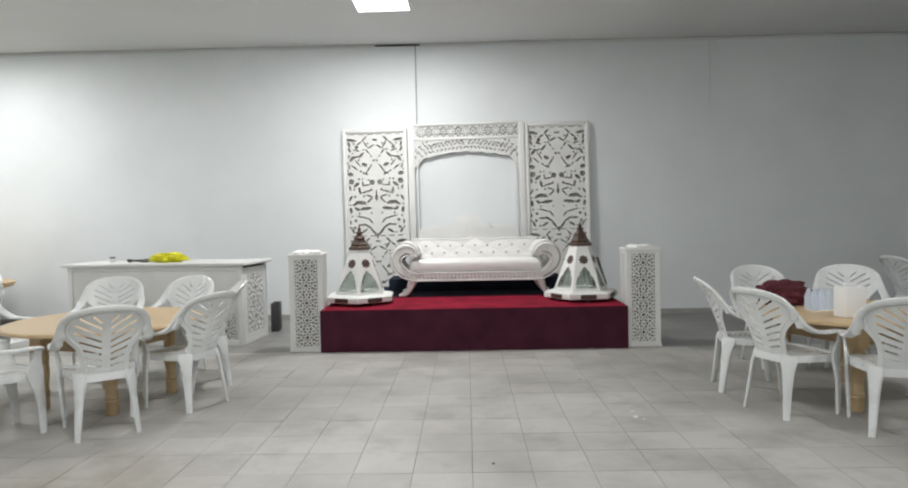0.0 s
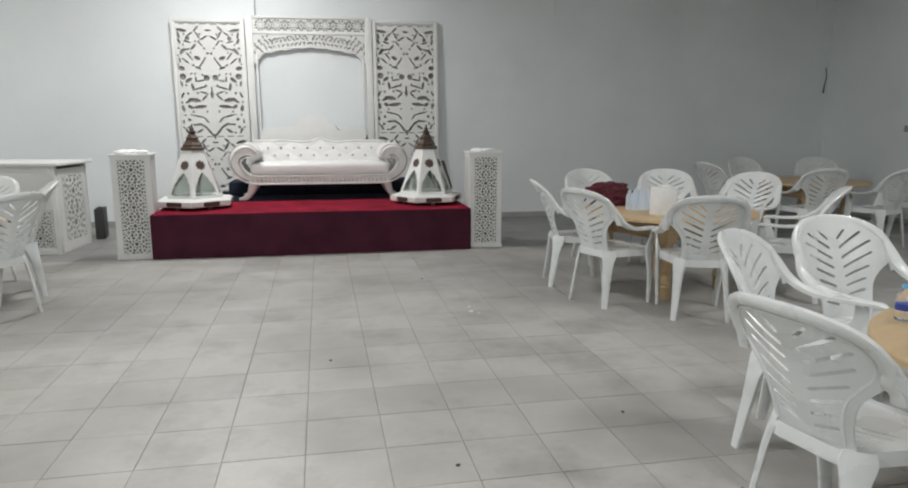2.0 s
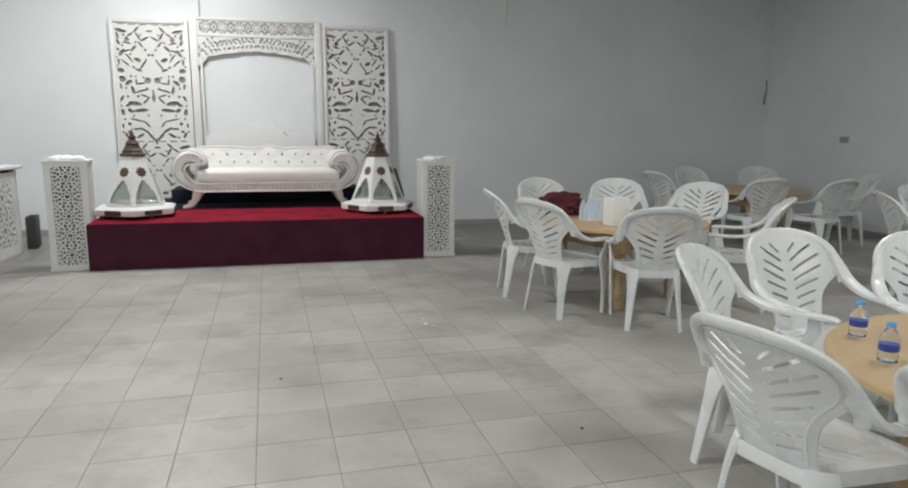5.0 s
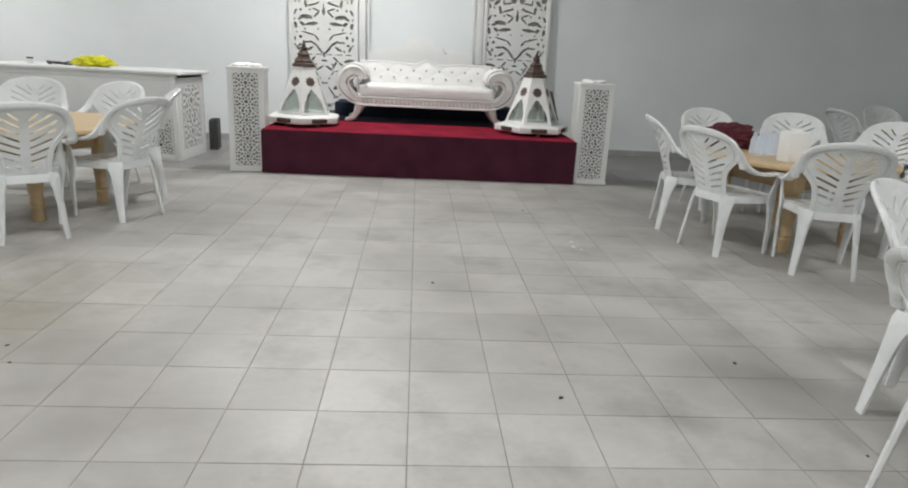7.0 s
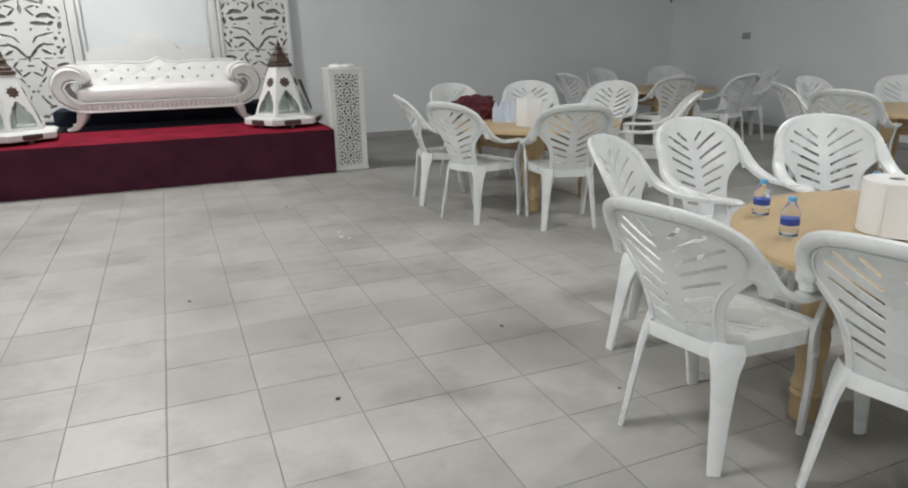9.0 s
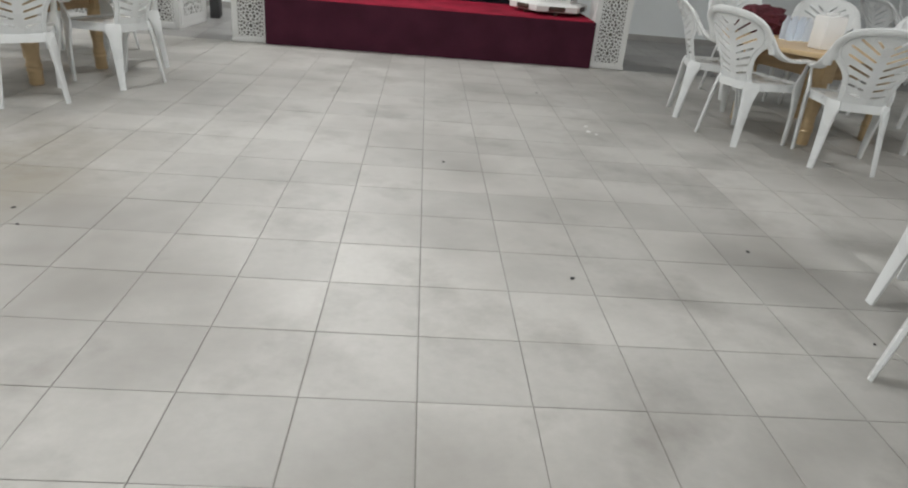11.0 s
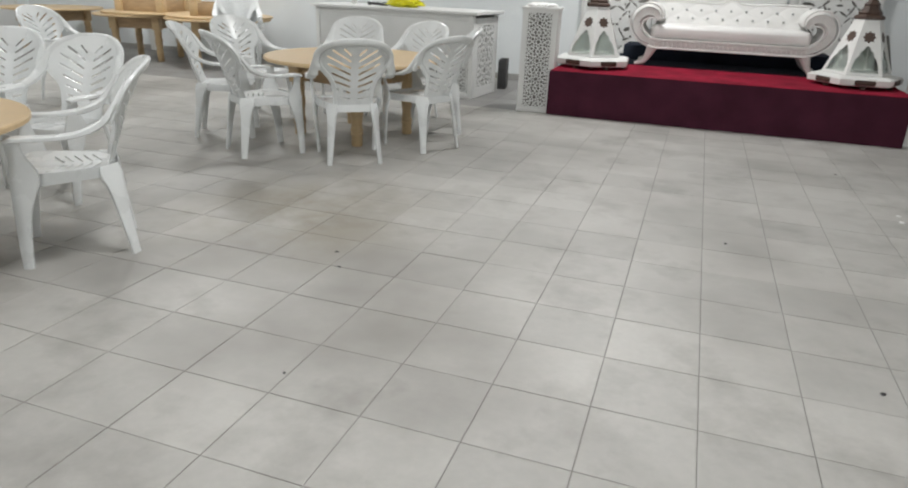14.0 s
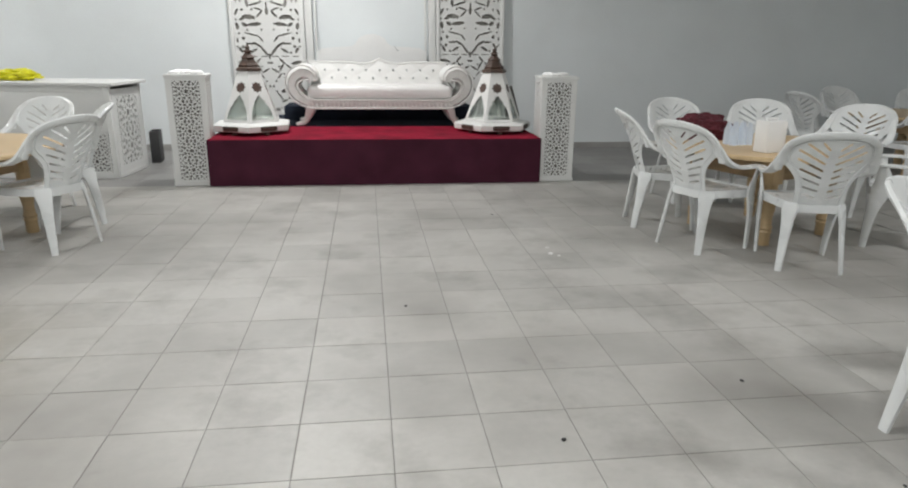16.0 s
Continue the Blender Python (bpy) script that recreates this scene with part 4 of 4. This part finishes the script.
s_mask = star_mask(DD - 0.08, 0.84, 0.006, 0.075, 0.35)
lattice_part("side_panel", s_mask, 0.006, 0.012, WHITE, desk, pose(0.002, 0.05, 0.05, 0, 0, 90), "pierced white side")
# added board: its grey stands for the shade behind the side's holes
part("side_shade", boxed(-0.034, 0.05, 0.05, -0.022, DD - 0.05, DH - 0.07), HOLE_SHADE, desk, "added grey board in place of shade behind the pierced side")
bm = bmesh.new()
for a in ((-0.05, DD - 0.055, 0, 0.002, DD, DH - 0.035), (-0.05, 0.052, 0, 0.001, DD - 0.055, 0.05)):
    box(bm, *a, bevel=0.004)
part("frame", bm, WHITE, desk)
part("back_panel", boxed(-DW, DD - 0.02, 0, -0.05, DD - 0.002, DH - 0.035), WHITE, desk)


# ---- wall fittings ----
def fitting(name, bm, mat, label, category):
    return tagged(new(name, mesh_of(name, bm, mat)), label, category)


structure("skirting_1", boxed(LEFT, BACK - 0.012, 0, RIGHT, BACK, 0.075), SKIRT, "grey tile skirting along the back wall")
structure("skirting_2", boxed(RIGHT - 0.012, FRONT, 0, RIGHT, BACK - 0.012, 0.075), SKIRT, "grey tile skirting along the side wall")
structure("skirting_3", boxed(LEFT, FRONT, 0, LEFT + 0.012, BACK - 0.012, 0.075), SKIRT, "grey tile skirting along the side wall")
structure("trim_1", boxed(LEFT, BACK - 0.02, CEILING - 0.035, -1.26, BACK, CEILING - 0.012), CEIL, "thin white cornice at the wall top")
structure("trim_2", boxed(-0.62, BACK - 0.02, CEILING - 0.035, RIGHT, BACK, CEILING - 0.012), CEIL, "thin white cornice at the wall top")
structure("trim_3", boxed(-1.26, BACK - 0.014, CEILING - 0.028, -0.62, BACK - 0.002, CEILING - 0.004), DARKGREY, "dark gap where the cornice is missing")
for k, (x, z0, z1, r) in enumerate(((-0.685, 1.3, CEILING - 0.03, 0.009), (3.45, 2.9, 3.86, 0.006), (7.72, 3.1, 3.86, 0.006))):
    fitting("cable_duct", boxed(x - r, BACK - 0.016, z0, x + r, BACK, z1, bevel=0.003), WHITE if k else GREY, "thin cable duct running down the wall", "cable duct")
fitting("hanging_cable", sweep([(7.98, BACK - 0.01, 2.25, 0.006, 0.006), (7.985, BACK - 0.03, 2.1, 0.006, 0.006), (7.96, BACK - 0.03, 1.95, 0.009, 0.007), (7.965, BACK - 0.02, 1.86, 0.012, 0.008)], 12), DARKGREY, "short black cable end hanging from the wall", "cable")
plate = thing("wall_socket", pose(RIGHT, 6.28, 1.31), "small grey double wall socket", "socket")
part("plate", boxed(-0.014, -0.075, -0.045, 0, 0.075, 0.045, bevel=0.005), GREY, plate)
for s in (-1, 1):
    part("insert", boxed(-0.019, s * 0.035 - 0.026, -0.03, -0.0145, s * 0.035 + 0.026, 0.03, bevel=0.002), GREY, plate)
plate = thing("wall_socket", pose(-4.72, BACK, 0.36, 0, 0, -90), "small white wall socket", "socket")
part("plate", boxed(-0.014, -0.04, -0.04, 0, 0.04, 0.04, bevel=0.005), WHITE, plate)
part("insert", boxed(-0.018, -0.022, -0.022, -0.0145, 0.022, 0.022, bevel=0.002), DARKGREY, plate)
pole = thing("pipe_casing", pose(-8.85, BACK - 0.05, 0), "white boxed pipe with a dark strip by the wall", "pipe")
part("casing", boxed(-0.07, -0.05, 0, 0.04, 0.05, CEILING - 0.04, bevel=0.005), WHITE, pole)
part("strip", boxed(0.045, -0.03, 0.7, 0.085, 0.05, 2.4, bevel=0.004), DARKGREY, pole, "dark strip beside the casing")
board = thing("white_board", pose(LEFT, 5.9, 0), "large white panel with raised edges on the side wall", "panel")
part("sheet", boxed(0, -1.6, 0.08, 0.02, 1.75, 1.42), WHITE, board)
for a in ((0.0205, -1.6, 1.385, 0.035, 1.75, 1.42), (0.0205, 1.715, 0.08, 0.035, 1.75, 1.385), (0.0205, 0.05, 0.08, 0.035, 0.085, 1.385)):
    part("edge_strip", boxed(*a, bevel=0.003), WHITE, board)
crate = thing("dark_crate", pose(-2.52, 7.02, 0, 0, 0, 8), "narrow dark open crate standing on the floor behind the counter", "crate")
for a in ((-0.05, -0.14, 0.015, -0.038, 0.14, 0.36), (0.038, -0.14, 0.015, 0.05, 0.14, 0.36), (-0.038, -0.14, 0.015, 0.038, -0.128, 0.36), (-0.038, 0.128, 0.015, 0.038, 0.14, 0.36)):
    part("side", boxed(*a, bevel=0.003), DARKGREY, crate)
part("bottom", boxed(-0.05, -0.14, 0, 0.05, 0.14, 0.014), DARKGREY, crate)


# ---- things on the tables ----
def bottle(x, y, z, scale=1.0, label="small clear plastic water bottle with a blue label and cap"):
    t = thing("water_bottle", pose(x, y, z) @ Matrix.Diagonal((scale * 1.28, scale * 1.28, scale, 1)), label, "bottle", "water bottles")
    body = part("body", lathe([(0.026, 0.0), (0.031, 0.004), (0.031, 0.03), (0.0295, 0.034), (0.031, 0.04), (0.031, 0.105), (0.029, 0.118), (0.016, 0.146), (0.0125, 0.152), (0.0125, 0.163)], 20), GLASS, t, "clear plastic body")
    body.visible_shadow = False
    part("label_band", lathe([(0.0314, 0.055), (0.0316, 0.057), (0.0316, 0.083), (0.0314, 0.085)], 20), BLUE, t, "dark blue paper label")
    part("cap", lathe([(0.014, 0.160), (0.0148, 0.162), (0.0148, 0.176), (0.0135, 0.179)], 16), CAP, t, "light blue screw cap")
    return t


TOP = TABLE_Z + 0.001
bottle(2.125, 0.308, TOP, 0.74)
bottle(1.986, 0.060, TOP, 0.74)
bottle(2.608, 0.222, TOP, 0.74)
roll = thing("paper_towel_roll", pose(2.321, -0.046, TOP, 0, 0, -35), "white paper towel roll with a loose sheet hanging off", "paper roll")
bm = lathe([(0.090, 0.0), (0.097, 0.004), (0.097, 0.176), (0.092, 0.18), (0.024, 0.18), (0.022, 0.176), (0.022, 0.10)], 40)
part("roll", bm, PAPER, roll)
part("core", lathe([(0.0215, 0.1), (0.0218, 0.101), (0.0218, 0.1785)], 16), DARKGREY, roll)
bm = bmesh.new()
grid = []
for i in range(15):
    u = i / 14
    row = []
    for j in range(9):
        v = j / 8
        x, y = -0.06 + 0.22 * u, -0.098 - 0.10 * u * u
        z = 0.004 + v * (0.172 - 0.125 * u ** 1.3) + 0.008 * math.sin(7 * u + 3 * v) * u
        row.append(bm.verts.new((x, y + 0.05 * v * u - 0.06 * u * (1 - v), max(z, 0.003))))
    grid.append(row)
for a, b in zip(grid, grid[1:]):
    for k in range(8):
        bm.faces.new((a[k], a[k + 1], b[k + 1], b[k]))
r = bmesh.ops.extrude_face_region(bm, geom=bm.faces[:])
bmesh.ops.translate(bm, vec=(0, -0.0015, 0.0008), verts=[v for v in r["geom"] if isinstance(v, bmesh.types.BMVert)])
part("loose_sheet", bm, PAPER, roll, "loose white paper sheet")


def napkin_box(x, y, turn):
    t = thing("napkin_box", pose(x, y, TOP, 0, 0, turn), "tall white napkin box standing on the table", "napkin box", "napkin boxes")
    part("box", boxed(-0.085, -0.06, 0, 0.085, 0.06, 0.215, bevel=0.008), PAPER, t)
    part("napkin", boxed(-0.05, -0.012, 0.2152, 0.05, 0.012, 0.235, bevel=0.005), PAPER, t)


napkin_box(2.70, 3.11, 15)
napkin_box(5.95, 1.90, -30)


def lump(name, m, size, mat, seed, label, category, amount=0.35, freq=2.2):
    bm = bmesh.new()
    bmesh.ops.create_icosphere(bm, subdivisions=5, radius=1)
    for v in bm.verts:
        n = v.co.normalized()
        d = 1 + amount * noise.noise(n * freq + Vector((seed, 0, 0))) + amount * 0.4 * noise.noise(n * freq * 3.3 + Vector((0, seed, 0))) - 0.08 * abs(noise.noise(n * 9 + Vector((0, 0, seed))))
        v.co = Vector((n.x * size[0] * d, n.y * size[1] * d, max(0.0, (n.z * d * 0.6 + 0.45)) * size[2]))
    ob = new(name, mesh_of(name, bm, mat))
    ob.matrix_basis = m
    return tagged(ob, label, category)


lump("handbag", pose(2.54, 3.80, TOP, 0, 0, -20), (0.22, 0.13, 0.185), BURGUNDY, 3.1, "dark burgundy cloth bundle lying on the table", "bag")
pack = thing("bottle_pack", pose(2.68, 3.48, TOP, 0, 0, 10), "clear wrapped pack of small water bottles", "bottle pack")
for i in range(3):
    for j in range(2):
        q = part("bottle", lathe([(0.028, 0.0), (0.031, 0.004), (0.031, 0.105), (0.016, 0.145), (0.013, 0.163)], 12), FROST, pack)
        q.matrix_basis = pose(-0.066 + 0.066 * i, -0.033 + 0.066 * j, 0)
        q.visible_shadow = False
lump("yellow_bag", pose(-3.55, 6.22, DH + 0.001, 0, 0, 5), (0.20, 0.11, 0.105), YELLOW, 7.7, "crumpled bright yellow plastic bag on the counter", "bag", 0.45, 2.6)
tool = thing("cable_coil", pose(-3.92, 6.3, DH + 0.001), "loose coil of black cable on the counter", "cable")
pts = [(0.17 * math.cos(a) * (1 + 0.2 * math.sin(3 * a)), 0.08 * math.sin(a), 0.008 + 0.012 * (k % 3), 0.007, 0.007) for k, a in enumerate(np.linspace(0, 4.4 * math.pi, 26))]
part("coil", sweep(pts, 120, (0, 0, 1), section=6), DARKGREY, tool)
tape = thing("small_box", pose(-4.3, 6.35, DH + 0.001, 0, 0, 20), "small white and grey box on the counter", "box")
part("box", boxed(-0.03, -0.02, 0, 0.03, 0.02, 0.05, bevel=0.003), WHITE, tape)
part("lid", boxed(-0.031, -0.021, 0.0505, 0.031, 0.021, 0.066, bevel=0.003), DARKGREY, tape)


# ---- crumbs and scraps on the floor ----
def crumb(x, y, size, mat, label, seed):
    lump("floor_scrap", pose(x, y, 0.0, 0, 0, seed * 40), (size, size * 0.7, size * 0.5), mat, seed, label, "scrap", 0.5, 2)


for k, (x, y, s) in enumerate(((0.603, 0.794, 0.011), (1.475, 1.142, 0.010), (0.12, 2.125, 0.010), (-1.62, 1.0, 0.008), (-1.72, 1.16, 0.008), (1.62, 0.42, 0.007), (-1.35, 0.12, 0.006), (0.95, 4.1, 0.01))):
    crumb(x, y, s, DARKGREY, "dark crumb on the tiles", k + 1.3)
for k, (x, y, s) in enumerate(((1.145, 2.976, 0.018), (1.16, 3.12, 0.012), (1.19, 2.93, 0.01))):
    crumb(x, y, s, PAPER, "white paper scrap on the tiles", k + 11.7)


# ---- floor tiles ----
S = 1 / 3
GAP = 0.0032


def tile_verts(x, y):
    a, b, c = GAP / 2, 0.004, 0.0
    out = []
    for inset, z in ((a, -0.004), (a, -0.0008), (a + b, c)):
        out += [(x + inset, y + inset, z), (x + S - inset, y + inset, z), (x + S - inset, y + S - inset, z), (x + inset, y + S - inset, z)]
    return out


TILE_FACES = [(8, 9, 10, 11)] + [(4 * r + k, 4 * r + (k + 1) % 4, 4 * r + 4 + (k + 1) % 4, 4 * r + 4 + k) for r in (0, 1) for k in range(4)]
one = bpy.data.meshes.new("tile")
one.from_pydata(tile_verts(0, 0), [], TILE_FACES)
one.materials.append(TILE)
rnd = random.Random(4)
verts, faces, old_verts, old_faces = [], [], [], []
EDGE = 5.5
for i in range(-36, 25):
    for j in range(-19, 17):
        x, y = i * S, j * S
        if x < LEFT - 0.34 or x > RIGHT or y < FRONT - 0.34 or y > EDGE:
            continue
        if -7 <= i <= 7 and -4 <= j <= 14:
            ob = new("tile", one)
            ob.parent = floor
            ob.matrix_basis = pose(x, y, rnd.uniform(-0.0006, 0.0004), rnd.uniform(-0.05, 0.05), rnd.uniform(-0.05, 0.05), 0)
        else:
            n, dz = len(verts), rnd.uniform(-0.0006, 0.0004)
            verts += [(a, min(b, EDGE), c + dz) for a, b, c in tile_verts(x, y)]
            faces += [tuple(n + k for k in f) for f in TILE_FACES]
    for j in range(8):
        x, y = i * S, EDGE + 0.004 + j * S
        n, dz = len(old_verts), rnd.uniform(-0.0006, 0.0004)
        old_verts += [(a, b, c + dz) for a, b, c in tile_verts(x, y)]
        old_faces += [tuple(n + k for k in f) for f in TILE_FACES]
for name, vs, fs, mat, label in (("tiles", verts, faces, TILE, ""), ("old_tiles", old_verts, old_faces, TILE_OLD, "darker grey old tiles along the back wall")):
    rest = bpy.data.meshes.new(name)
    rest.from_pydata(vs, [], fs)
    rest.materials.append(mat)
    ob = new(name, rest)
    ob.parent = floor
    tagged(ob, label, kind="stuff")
